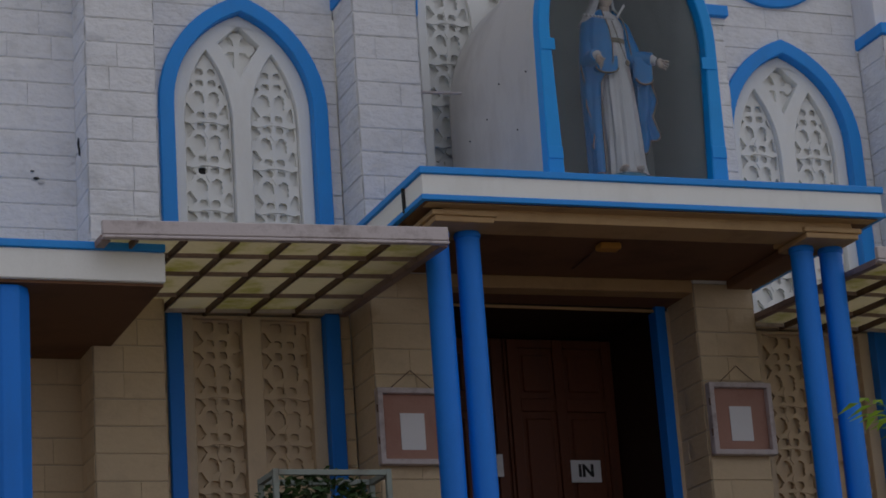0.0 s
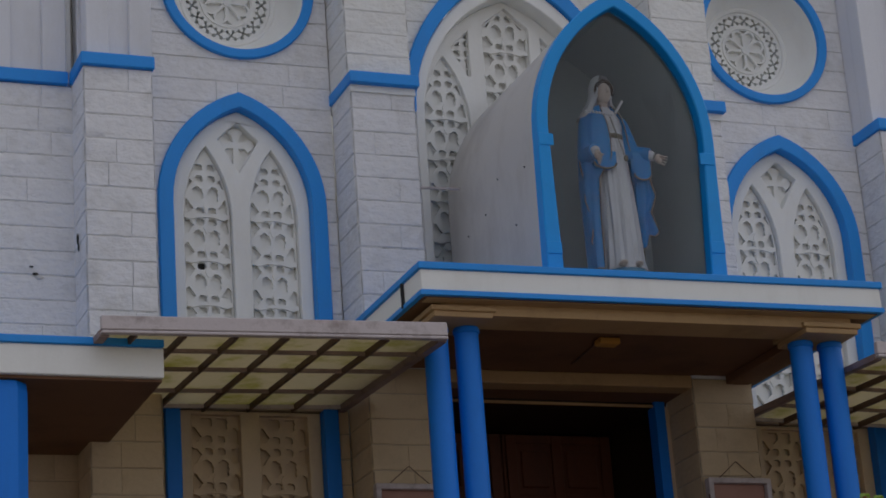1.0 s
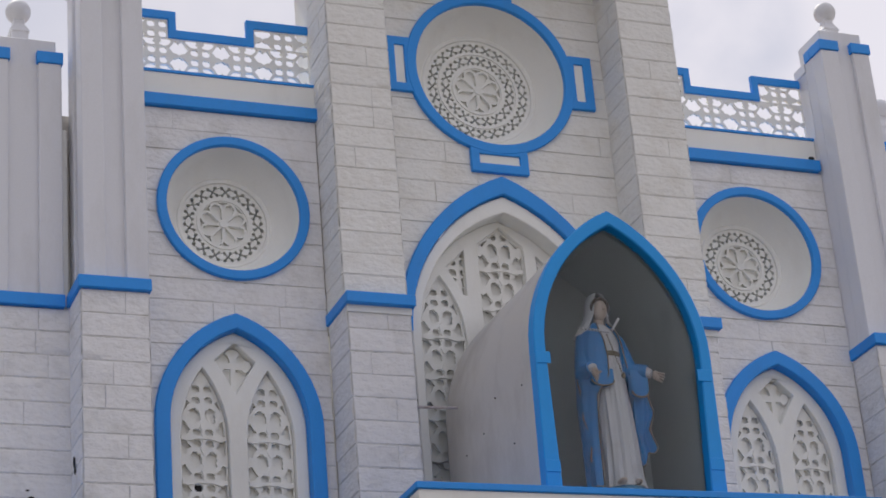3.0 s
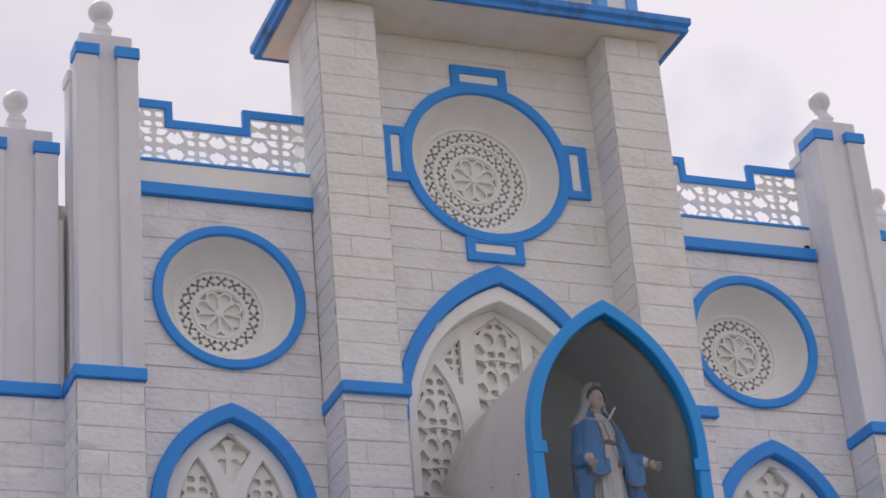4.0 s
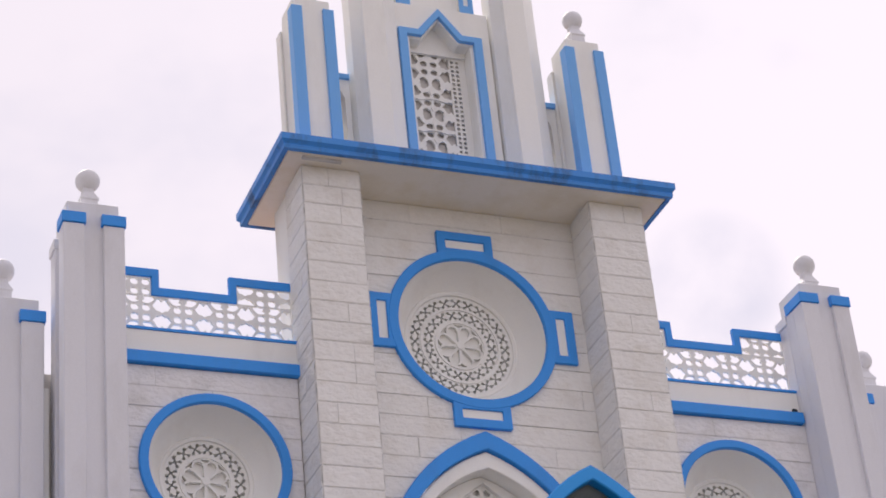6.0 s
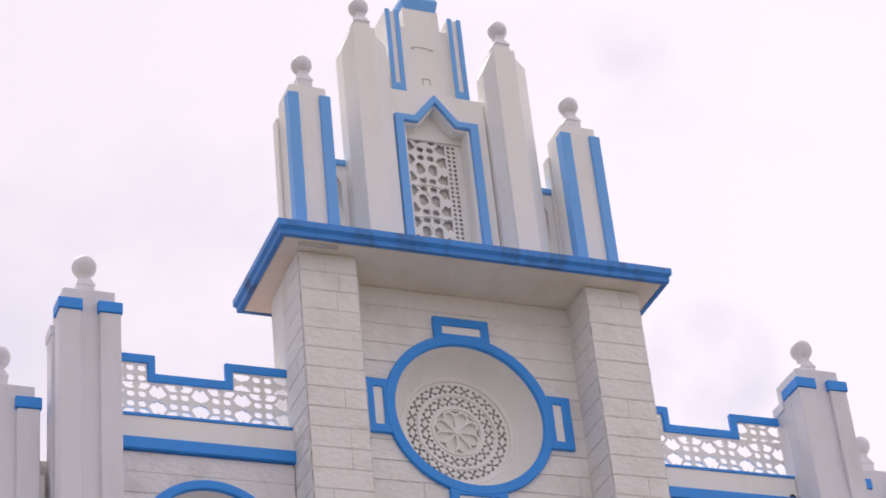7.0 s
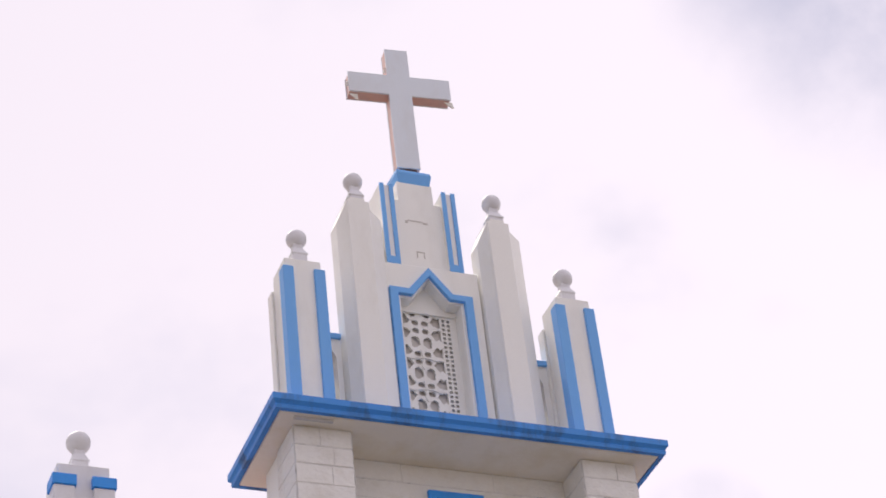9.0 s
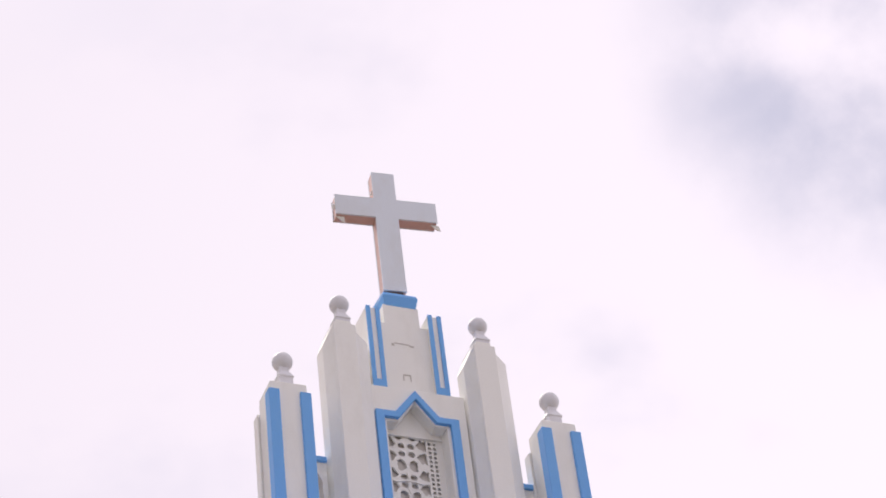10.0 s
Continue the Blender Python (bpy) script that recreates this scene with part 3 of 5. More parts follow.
tower = thing("wall_tower", (0, 0, 6.6), "white-painted block tower wall with rose window and pointed arch", "wall", kind="structure")
mid_hole = [(-1.02, 6.7), (1.02, 6.7)] + arch(0, 1.02, MID_SPRING, 1.47)[::-1]
part("wall_core", Shape().plate([(-1.2, 6.55), (1.2, 6.55), (1.2, 13.061), (-1.2, 13.061)], [mid_hole, circle(0, BIG_Z, 0.78, 64)], 0.0, 0.5), M_JOINT, tower)
LATER.append(("warm", tower, -1.18, 1.18, 6.6, 13.061, 0.0, "front", [(0, arch_half(1.03, MID_SPRING, 1.5)), (0, circle_half(BIG_Z, 0.8))]))

# ---- buttresses
for side, s in (("left", -1), ("right", 1)):
    # inner ones, which carry the tower
    xa, xb = sorted((s * 1.18, s * 1.745))
    for nm, za, zb, yf, kind_, mt in (("lower", FLOOR_Z, 6.58, -0.49, "cream", M_CREAM_JOINT), ("middle", 6.582, 9.05, -0.49, "white", M_JOINT), ("upper", 9.16, 13.061, -0.44, "warm", M_JOINT)):
        b = thing("tower_buttress" if nm != "lower" else "porch_pier", (s * 1.46, -0.25, za), {"lower": "cream-painted block pier beside the church door", "middle": "white-painted block buttress with blue cap", "upper": "tall white-painted block buttress strip of the tower"}[nm], "buttress", "buttresses of the front")
        part("core", Shape().box(xa, xb, yf, 0.06 if nm == "upper" else 0.0, za, zb), mt, b)
        if nm == "upper":
            part("return_wall", Shape().box(xa + 0.01, xb - 0.01, 0.061, 0.46, za, zb), M_PLASTER, b, "smooth white plastered return", bevel=0.01)
        LATER.append((kind_, b, xa, xb, za, zb, yf, "front", ()))
        LATER.append((kind_, b, yf, -0.002 if nm != "upper" or s > 0 else 0.06, za, zb, xa, "left", ()))
        LATER.append((kind_, b, yf, -0.002 if nm != "upper" or s < 0 else 0.06, za, zb, xb, "right", ()))
        if nm == "middle":
            part("cap", Shape().box(xa - 0.03, xb + 0.03, yf - 0.09, 0.0, 9.05, 9.155), M_BLUE, b, "blue painted cap", bevel=0.008)
            part("neck", Shape().box(xa - 0.008, xb + 0.008, yf - 0.03, 0.0, 8.99, 9.05), M_PLASTER, b)
    # outer ones
    xa, xb = sorted((s * 3.44, s * 4.0))
    for nm, za, zb, yf, kind_, mt in (("lower", FLOOR_Z, SPLIT, -0.43, "cream", M_CREAM_JOINT), ("upper", SPLIT, 9.06, -0.43, "white", M_JOINT)):
        b = thing("outer_buttress", (s * 3.72, -0.2, za), "cream-painted block buttress under the awning" if nm == "lower" else "white-painted block buttress with blue cap", "buttress", "buttresses of the front")
        part("core", Shape().box(xa, xb, yf, 0.0, za, zb), mt, b)
        LATER.append((kind_, b, xa, xb, za, zb, yf, "front", ()))
        LATER.append((kind_, b, yf, -0.002, za, zb, xa, "left", ()))
        LATER.append((kind_, b, yf, -0.002, za, zb, xb, "right", ()))
        if nm == "upper":
            part("cap", Shape().box(xa - 0.03, xb + 0.02, yf - 0.05, 0.0, 9.06, 9.17), M_BLUE, b, "blue painted cap", bevel=0.008)


# ---- finials and pinnacles
def finial(parent, x, y, z, ball_z, r=0.112):
    """Square block and flared foot with a ball on it."""
    foot = part("finial_foot", Shape().lathe(x, y, [(0.11, z), (0.11, ball_z - 0.235), (0.128, ball_z - 0.23), (0.1, ball_z - 0.185), (0.07, ball_z - 0.14), (0.066, ball_z - 0.06)], 4, turn=math.pi / 4), M_PLASTER_COOL, parent, bevel=0.006)
    part("ball", Shape().ball((x, y, ball_z), r, 24, 14), M_PLASTER_COOL, foot, "weathered white cement ball", smooth=True)


def pinnacle(name, cx, half, y0, y1, z0, z_rib, z_core, rib, inner_side, label, ball_z):
    p = thing(name, (cx, (y0 + y1) / 2, z0), label, "pinnacle", "pinnacles of the front")
    part("core", Shape().box(cx - half + 0.04, cx + half - 0.04, y0 + 0.045, y1 - 0.045, z0, z_core), M_PLASTER_COOL, p, bevel=0.01)
    for sx in (-1, 1):
        xa, xb = sorted((cx + sx * half, cx + sx * (half - rib)))
        rb = part("rib", Shape().box(xa, xb, y0, y0 + rib, z0, z_rib - 0.11), M_PLASTER_COOL, p, bevel=0.008)
        part("rib_cap", Shape().box(xa - 0.014, xb + 0.014, y0 - 0.014, y0 + rib + 0.014, z_rib - 0.11, z_rib), M_BLUE, rb, "blue painted cap", bevel=0.005)
        if sx == inner_side:
            part("side_band", Shape().box(*sorted((cx + sx * (half + 0.012), cx + sx * (half - 0.05))), y0 + rib + 0.016, y1 - rib - 0.016, z_rib - 0.11, z_rib), M_BLUE, p, "blue painted band", bevel=0.005)
            part("side_panel", Shape().box(*sorted((cx + sx * (half - 0.002), cx + sx * (half - 0.05))), y0 + rib, y1 - rib, z0, z_rib - 0.112), M_PLASTER_COOL, p)
        bk = part("back_rib", Shape().box(xa, xb, y1 - rib, y1, z0, z_rib - 0.2), M_PLASTER_COOL, p, bevel=0.008)
        part("back_cap", Shape().box(xa - 0.014, xb + 0.014, y1 - rib - 0.01, y1 + 0.014, z_rib - 0.2, z_rib - 0.1), M_PLASTER_COOL, bk, bevel=0.005)
    finial(p, cx, (y0 + y1) / 2 - 0.02, z_core, ball_z)
    return p


for s in (-1, 1):
    pinnacle("pinnacle", s * 3.695 + 0.01, 0.275, -0.36, 0.16, 9.17, 12.335 + s * 0.02, 12.475 + s * 0.02, 0.19, -s, "white fluted pinnacle with blue caps and a ball finial", 12.815 + s * 0.01)
    solid("pinnacle_link", Shape().box(*sorted((s * 3.85, s * 4.05)), 0.2, 0.4, 9.166, 10.97), M_SHELL, "weathered grey-white wall between two pinnacles", "wall", "structure")
    pinnacle("pinnacle", s * 4.385, 0.33, -0.03, 0.5, 9.166, 11.46, 11.6, 0.2, -s, "lower white fluted pinnacle with blue caps and a ball finial", 11.97)

# ---- parapets with open lattice
for s in (-1, 1):
    xa, xb = sorted((s * 1.745, s * 3.41))
    p = thing("parapet", (s * 2.58, 0.1, 11.04), "white pierced cement parapet with stepped blue coping", "parapet", "parapets beside the tower")
    part("band", Shape().box(xa, xb, -0.06, 0.3, 11.045, 11.16), M_BLUE, p, "blue painted string course", bevel=0.006)
    part("base", Shape().box(xa, xb, 0.0, 0.28, 11.16, 11.40), M_PLASTER, p, bevel=0.006)
    part("sill", Shape().box(xa, xb, -0.01, 0.26, 11.40, 11.425), M_BLUE, p, "thin blue painted sill")
    st, up, low_top = 0.35, (12.0 if s < 0 else 12.035), (11.81 if s < 0 else 11.84)
    top = [(xa, up), (xa + st, up), (xa + st, low_top), (xb - 0.52, low_top), (xb - 0.52, up), (xb, up)]
    if s > 0:
        top = [(xa, up), (xa + 0.36, up), (xa + 0.36, low_top), (xb - 0.48, low_top), (xb - 0.48, up), (xb, up)]
    z_a = 11.427
    panels = [(xa, xb, z_a, low_top), (xa, top[1][0] - 0.005, low_top + 0.002, up), (top[4][0] + 0.005, xb, low_top + 0.002, up)]
    for x0, x1, z0, z1 in panels:
        ol = [(x0, z0), (x1, z0), (x1, z1), (x0, z1)]
        part("lattice_panel", Shape().plate(ol, lattice_holes(ol, s * 2.77, 11.635 if z0 < 11.5 else 11.90, margin=0.006, w=0.394, h=0.385 if z0 < 11.5 else 0.6, grow=1.06), 0.1, 0.125), M_PLASTER, p, "pierced cement lattice")
    cop = 0.085
    upper = [(top[0][0], up + cop), (top[1][0] + 0.07, up + cop), (top[2][0] + 0.07, low_top + cop), (top[3][0] - 0.07, low_top + cop), (top[4][0] - 0.07, up + cop), (top[5][0], up + cop)]
    part("coping", Shape().strip(top, upper, 0.08, 0.135), M_BLUE, p, "stepped blue painted coping", bevel=0.006)


# ---- pointed windows with tracery
def lancet(cx, h, z0, spring, rise):
    return [(cx - h, z0), (cx + h, z0)] + arch(cx, h, spring, rise, 7)[::-1]


def cross_shape(cx, cz, k):
    q = [(-0.024, -0.22), (0.024, -0.22), (0.017, -0.03), (0.06, -0.03), (0.085, -0.055), (0.118, -0.03), (0.128, 0.0), (0.118, 0.03), (0.085, 0.04), (0.06, 0.014), (0.018, 0.016), (0.03, 0.06), (0.055, 0.085), (0.02, 0.112), (-0.02, 0.112), (-0.055, 0.085), (-0.03, 0.06), (-0.018, 0.016), (-0.06, 0.014), (-0.085, 0.04), (-0.118, 0.03), (-0.128, 0.0), (-0.118, -0.03), (-0.085, -0.055), (-0.06, -0.03), (-0.017, -0.03)]
    return [(cx + a * k, cz + b * k) for a, b in q]


for s in (-1, 1):
    cx = s * WIN_X
    w = thing("window", (cx, 0.1, SPLIT), "blue-edged pointed window with white cement tracery and lattice", "window", "pointed windows", "structure")
    a_in, a_out = arch(cx, WIN_H, WIN_SPRING, WIN_RISE, 12), arch(cx, OUT_H, WIN_SPRING, OUT_RISE, 12)
    a_in, a_out = [(cx - WIN_H, SPLIT + 0.02)] + a_in + [(cx + WIN_H, SPLIT + 0.02)], [(cx - OUT_H, SPLIT + 0.02)] + a_out + [(cx + OUT_H, SPLIT + 0.02)]
    part("arch_trim", Shape().strip(a_in, a_out, -0.065, 0.12), M_BLUE, w, "blue painted arch moulding", bevel=0.008)
    ol = [(cx - WIN_H, SPLIT + 0.03), (cx + WIN_H, SPLIT + 0.03)] + arch(cx, WIN_H - 0.001, WIN_SPRING, WIN_RISE - 0.002, 12)[::-1]
    lans = [lancet(cx + k * 0.285, 0.208, SPLIT + 0.1, 8.0, 0.63) for k in (-1, 1)]
    kite = [(cx, 8.40), (cx + 0.18, 8.70), (cx + 0.02, 8.85), (cx - 0.02, 8.85), (cx - 0.18, 8.70)]
    tf = part("tracery_frame", Shape().plate(ol, lans + [kite], 0.04, 0.16), M_PLASTER, w, "white plastered frame", bevel=0.006)
    for k, lan in zip((-1, 1), lans):
        inner = lancet(cx + k * 0.285, 0.203, SPLIT + 0.105, 8.0, 0.62)
        part("lattice_panel", ridges(Shape().plate(inner, lattice_holes(inner, cx + k * 0.285, 7.63, margin=0.012, merged=True), 0.1, 0.128), inner, cx + k * 0.285, 7.63, 0.1), M_PLASTER, w, "white cement relief lattice", bevel=0.003)
        part("panel_back", Shape().plate(lancet(cx + k * 0.285, 0.206, SPLIT + 0.103, 8.0, 0.64), [], 0.14, 0.21), M_PLASTER, w)
    part("kite_back", Shape().plate([(cx + (x - cx) * 1.1, 8.6 + (z - 8.6) * 1.1) for x, z in kite], [], 0.148, 0.2), M_PLASTER, w)
    part("cross_relief", Shape().plate(cross_shape(cx, 8.69, 1.25), [], 0.11, 0.163), M_PLASTER, tf, "small cement cross in relief", bevel=0.008)
    # below the awning
    w = thing("lower_window", (cx, 0.1, 4.0), "cream cement lattice window between blue posts", "window", "lower windows", "structure")
    for k in (-1, 1):
        part("post", Shape().box(*sorted((cx + k * WIN_H, cx + k * OUT_H)), -0.065, 0.12, 4.0, SPLIT - 0.02), M_BLUE_SHADE, w, "blue painted post", bevel=0.008)
    ol = [(cx - WIN_H, 4.0), (cx + WIN_H, 4.0), (cx + WIN_H, SPLIT - 0.03), (cx - WIN_H, SPLIT - 0.03)]
    strips = [[(cx + k * 0.285 - 0.205, 4.1), (cx + k * 0.285 + 0.205, 4.1), (cx + k * 0.285 + 0.205, 6.3), (cx + k * 0.285 - 0.205, 6.3)] for k in (-1, 1)]
    part("frame", Shape().plate(ol, strips, 0.04, 0.16), M_CREAM_PLASTER, w, "cream plastered frame", bevel=0.006)
    for k, st in zip((-1, 1), strips):
        part("lattice_panel", ridges(Shape().plate(st, lattice_holes(st, cx + k * 0.285, 4.9, margin=0.012, merged=True), 0.098, 0.128), st, cx + k * 0.285, 4.9, 0.10), M_CREAM_PLASTER, w, "cream cement relief lattice", bevel=0.004)
        part("panel_back", Shape().box(cx + k * 0.285 - 0.203, cx + k * 0.285 + 0.203, 0.14, 0.21, 4.102, 6.298), M_CREAM_PLASTER, w)

# the tall middle window behind the shrine
w = thing("window", (0, 0.1, 6.7), "tall blue-edged pointed window with white tracery behind the shrine", "window", "pointed windows", "structure")
a_in, a_out = arch(0, 0.99, MID_SPRING, 1.42, 14), arch(0, MID_H, MID_SPRING, MID_RISE, 14)
part("arch_trim", Shape().strip(a_in, a_out, -0.065, 0.03), M_BLUE, w, "blue painted arch moulding", bevel=0.008)
b_in, b_out = arch(0, 0.9, MID_SPRING, 1.25, 14), arch(0, 0.985, MID_SPRING, 1.41, 14)
b_in, b_out = [(-0.9, 6.7)] + b_in + [(0.9, 6.7)], [(-0.985, 6.7)] + b_out + [(0.985, 6.7)]
part("reveal", Shape().strip(b_in, b_out, -0.02, 0.3), M_PLASTER, w, "white plastered splay", bevel=0.008)
ol = [(-0.9, 6.72), (0.9, 6.72)] + arch(0, 0.899, MID_SPRING, 1.248, 14)[::-1]
side_l = [lancet(k * 0.615, 0.225, 6.8, 9.05, 0.66) for k in (-1, 1)]
mid_p = [(-0.215, 8.0), (0.24, 8.0), (0.24, 10.0), (0.235, 10.06), (0.02, 10.24), (-0.21, 10.06), (-0.215, 10.0)]
tri = [[(k * 0.355, 9.98), (k * 0.355, 9.53), (k * 0.385, 9.53), (k * 0.54, 9.8)] for k in (-1, 1)]
part("tracery_frame", Shape().plate(ol, side_l + [mid_p] + tri, 0.17, 0.27), M_PLASTER, w, "white plastered tracery", bevel=0.006)
for poly in side_l + [mid_p] + tri:
    cx = sum(p[0] for p in poly) / len(poly)
    part("lattice_panel", (ridges if len(poly) > 4 else lambda q, *rest: q)(Shape().plate(poly, lattice_holes(poly, cx, 9.12 if len(poly) > 8 else 9.82, margin=0.014, merged=len(poly) > 4), 0.218, 0.243), poly, cx, 9.12 if len(poly) > 8 else 9.82, 0.218), M_PLASTER, w, "white cement relief lattice", bevel=0.003)
part("panel_back", Shape().plate(ol, [], 0.265, 0.32), M_PLASTER, w)


# ---- rose windows
def rose_holes(cx, cz, hub, rings):
    """Eight teardrop petals with cusped spandrels round the hub, then rings of X-shaped piercings with small dots between."""
    holes = []
    for k in range(8):
        a = 2 * math.pi * (k + 0.5) / 8
        ca, sa = math.cos(a), math.sin(a)
        half = [(0.2, 0.03), (0.42, 0.11), (0.6, 0.185), (0.66, 0.165), (0.74, 0.19), (0.81, 0.12), (0.86, 0.05)]
        petal = [(u, w) for u, w in half] + [(u, -w) for u, w in reversed(half)]
        holes.append([(cx + hub * (u * ca - w * sa), cz + hub * (u * sa + w * ca)) for u, w in petal])
        a = 2 * math.pi * k / 8
        ca, sa = math.cos(a), math.sin(a)
        cusp = [(0.72, 0.0), (0.79, 0.05), (0.83, 0.1), (0.87, 0.2), (0.905, 0.14), (0.895, 0.06), (0.91, 0.0), (0.895, -0.06), (0.905, -0.14), (0.87, -0.2), (0.83, -0.1), (0.79, -0.05)]
        holes.append([(cx + hub * (u * ca - w * sa), cz + hub * (u * sa + w * ca)) for u, w in cusp])
    quarter = [(0.11, 0.0), (0.18, 0.11), (0.33, 0.11), (0.42, 0.25), (0.37, 0.39), (0.19, 0.4), (0.12, 0.2)]
    for r0, r1, count in rings:
        m, d, st = (r0 + r1) / 2, r1 - r0, 2 * math.pi / count
        for k in range(count):
            a, cross = st * k, []
            for q in range(4):
                c, e = ((1, 0), (0, 1), (-1, 0), (0, -1))[q]
                cross += [(u * c - w * e, u * e + w * c) for u, w in quarter]
            holes.append([(cx + (m + d * w) * math.cos(a + st * u), cz + (m + d * w) * math.sin(a + st * u)) for u, w in cross])
            b = a + st / 2
            for w in (-0.26, 0.26):
                holes.append([(cx + (m + d * (w + 0.07 * y)) * math.cos(b + st * 0.05 * x), cz + (m + d * (w + 0.07 * y)) * math.sin(b + st * 0.05 * x)) for x, y in ((1, 0), (0, 1), (-1, 0), (0, -1))])
    return holes


def rose(name, cx, cz, r_out, r_in, r_grille, hub, rings, label, depth=0.31):
    w = thing(name, (cx, 0.1, cz - r_out), label, "rose window", "rose windows", "structure")
    n = 64
    part("ring", Shape().strip(circle(cx, cz, r_in, n), circle(cx, cz, r_out, n), -0.055, 0.02, closed=True), M_BLUE, w, "blue painted ring", bevel=0.008)
    s, prof = Shape(), [(r_in + 0.002, -0.02), (r_in - 0.004, 0.03), ((r_in + r_grille) / 2 + 0.06, depth * 0.6), (r_grille + 0.045, depth * 0.93), (r_grille + 0.03, depth - 0.03), (r_grille + 0.005, depth - 0.022), (r_grille, depth + 0.04)]
    v = [(cx + r * math.cos(2 * math.pi * i / n), y, cz + r * math.sin(2 * math.pi * i / n)) for r, y in prof for i in range(n)]
    s.add(v, [(k * n + i, k * n + (i + 1) % n, (k + 1) * n + (i + 1) % n, (k + 1) * n + i) for k in range(len(prof) - 1) for i in range(n)])
    part("splay", s, M_PLASTER, w, "smooth white dished surround", smooth=True)
    gr = part("grille", Shape().plate(circle(cx, cz, r_grille + 0.002, n), rose_holes(cx, cz, hub, rings), depth, depth + 0.045), M_PLASTER, w, "white cast cement rose tracery", bevel=0.003)
    ridge = Shape()
    for rr in [hub] + [q[1] + 0.012 for q in rings[:-1]]:
        ridge.strip(circle(cx, cz, rr - 0.012, n), circle(cx, cz, rr + 0.012, n), depth - 0.014, depth + 0.01, closed=True)
    part("tracery_ring", ridge, M_PLASTER, gr)
    part("hub", Shape().plate(circle(cx, cz, hub * 0.17, 16), [], depth - 0.016, depth + 0.01), M_PLASTER, gr, bevel=0.006)
    part("petal_back", Shape().plate(circle(cx, cz, hub + 0.004, n), [], depth + 0.04, depth + 0.0445), M_PLASTER, w)
    # grey-green in place of white plaster: the shade behind the piercings as colour
    part("backing", Shape().plate(circle(cx, cz, r_grille + 0.05, n), [], depth + 0.05, depth + 0.1), M_NICHE, w, "grey wall behind the tracery, its shade put into the colour")
    return w


for s in (-1, 1):
    rose("rose_window", s * ROSE_X, ROSE_Z, ROSE_R, 0.60, 0.39, 0.235, [(0.255, 0.38, 17)], "round white rose window with a blue ring and dished surround")
big = rose("rose_window", 0, BIG_Z, BIG_R, 0.75, 0.535, 0.25, [(0.27, 0.385, 18), (0.405, 0.52, 24)], "large round white rose window with a blue ring and four blue frames")
for k in range(4):
    q = Shape()
    pts_o, pts_i = [(-0.285, 0.78), (0.285, 0.78), (0.285, 1.045), (-0.285, 1.045)], [(-0.2, 0.862), (0.2, 0.862), (0.2, 0.955), (-0.2, 0.955)]
    c, d = ((1, 0), (0, 1), (-1, 0), (0, -1))[k]
    turn = lambda p: (p[0] * c - p[1] * d, BIG_Z + p[0] * d + p[1] * c)
    q.plate([turn(p) for p in pts_o], [[turn(p) for p in pts_i]], -0.05, 0.02)
    part("side_frame", q, M_BLUE, big, "blue painted rectangular frame", bevel=0.006)
    part("side_frame_back", Shape().plate([turn(p) for p in [(-0.21, 0.85), (0.21, 0.85), (0.21, 0.96), (-0.21, 0.96)]], [], -0.03, 0.01), M_PLASTER, big)

# ---- cornice of the tower
c = thing("cornice", (0, 0, 13.03), "white projecting tower cornice with a weathered blue edge", "cornice", kind="structure")
part("slab", Shape().box(-1.93, 1.93, -0.63, 0.69, 13.062, 13.09), M_SOFFIT, c, "white plastered soffit", bevel=0.01)
edge = Shape()
prof = [(0.0, 13.068), (0.05, 13.068), (0.056, 13.1), (0.05, 13.112), (0.058, 13.125), (0.08, 13.15), (0.08, 13.215), (0.0, 13.238)]
v = []
for o, z in prof:
    v += [(-1.935 - o, -0.635 - o, z), (1.935 + o, -0.635 - o, z), (1.935 + o, 0.695 + o, z), (-1.935 - o, 0.695 + o, z)]
v += [(-1.8, -0.5, 13.24), (1.8, -0.5, 13.24), (1.8, 0.56, 13.24), (-1.8, 0.56, 13.24)]
n = len(prof)
edge.add(v, [(k * 4 + i, k * 4 + (i + 1) % 4, (k + 1) * 4 + (i + 1) % 4, (k + 1) * 4 + i) for k in range(n) for i in range(4)] + [(n * 4, n * 4 + 1, n * 4 + 2, n * 4 + 3)])
part("edge_moulding", edge, M_BLUE_WORN, c, "blue painted moulding with black rain streaks")
part("plaster_patch", Shape().plate([(-1.78, 13.04), (-1.4, 13.04), (-1.4, 13.061), (-1.78, 13.061)], [], -0.6, -0.56), M_SHELL, c)

# ---- belfry on the cornice
B0 = 13.24


def belfry_pier(s):
    p = thing("belfry_pier", (s * 1.465, -0.05, B0), "white belfry pier with two blue ribs and a ball finial", "pier", "belfry piers")
    part("core", Shape().box(s * 1.465 - 0.19, s * 1.465 + 0.19, -0.265, 0.1, B0, 15.17), M_PLASTER, p, bevel=0.01)
    for k in (-1, 1):
        part("rib", Shape().box(s * 1.465 + k * 0.165 - 0.056, s * 1.465 + k * 0.165 + 0.056, -0.30, -0.17, B0, 15.05), M_BLUE_GLARE, p, "blue painted rib", bevel=0.006)
        part("rib_side", Shape().box(*sorted((s * 1.465 + k * 0.19, s * 1.465 + k * 0.219)), -0.169, 0.02, B0, 15.045), M_PLASTER, p)
        part("back_rib", Shape().box(s * 1.465 + k * 0.19 - 0.05, s * 1.465 + k * 0.19 + 0.05, 0.03, 0.16, B0, 14.95), M_PLASTER, p, bevel=0.006)
    finial(p, s * 1.465, -0.13, 15.17, 15.52, 0.106)


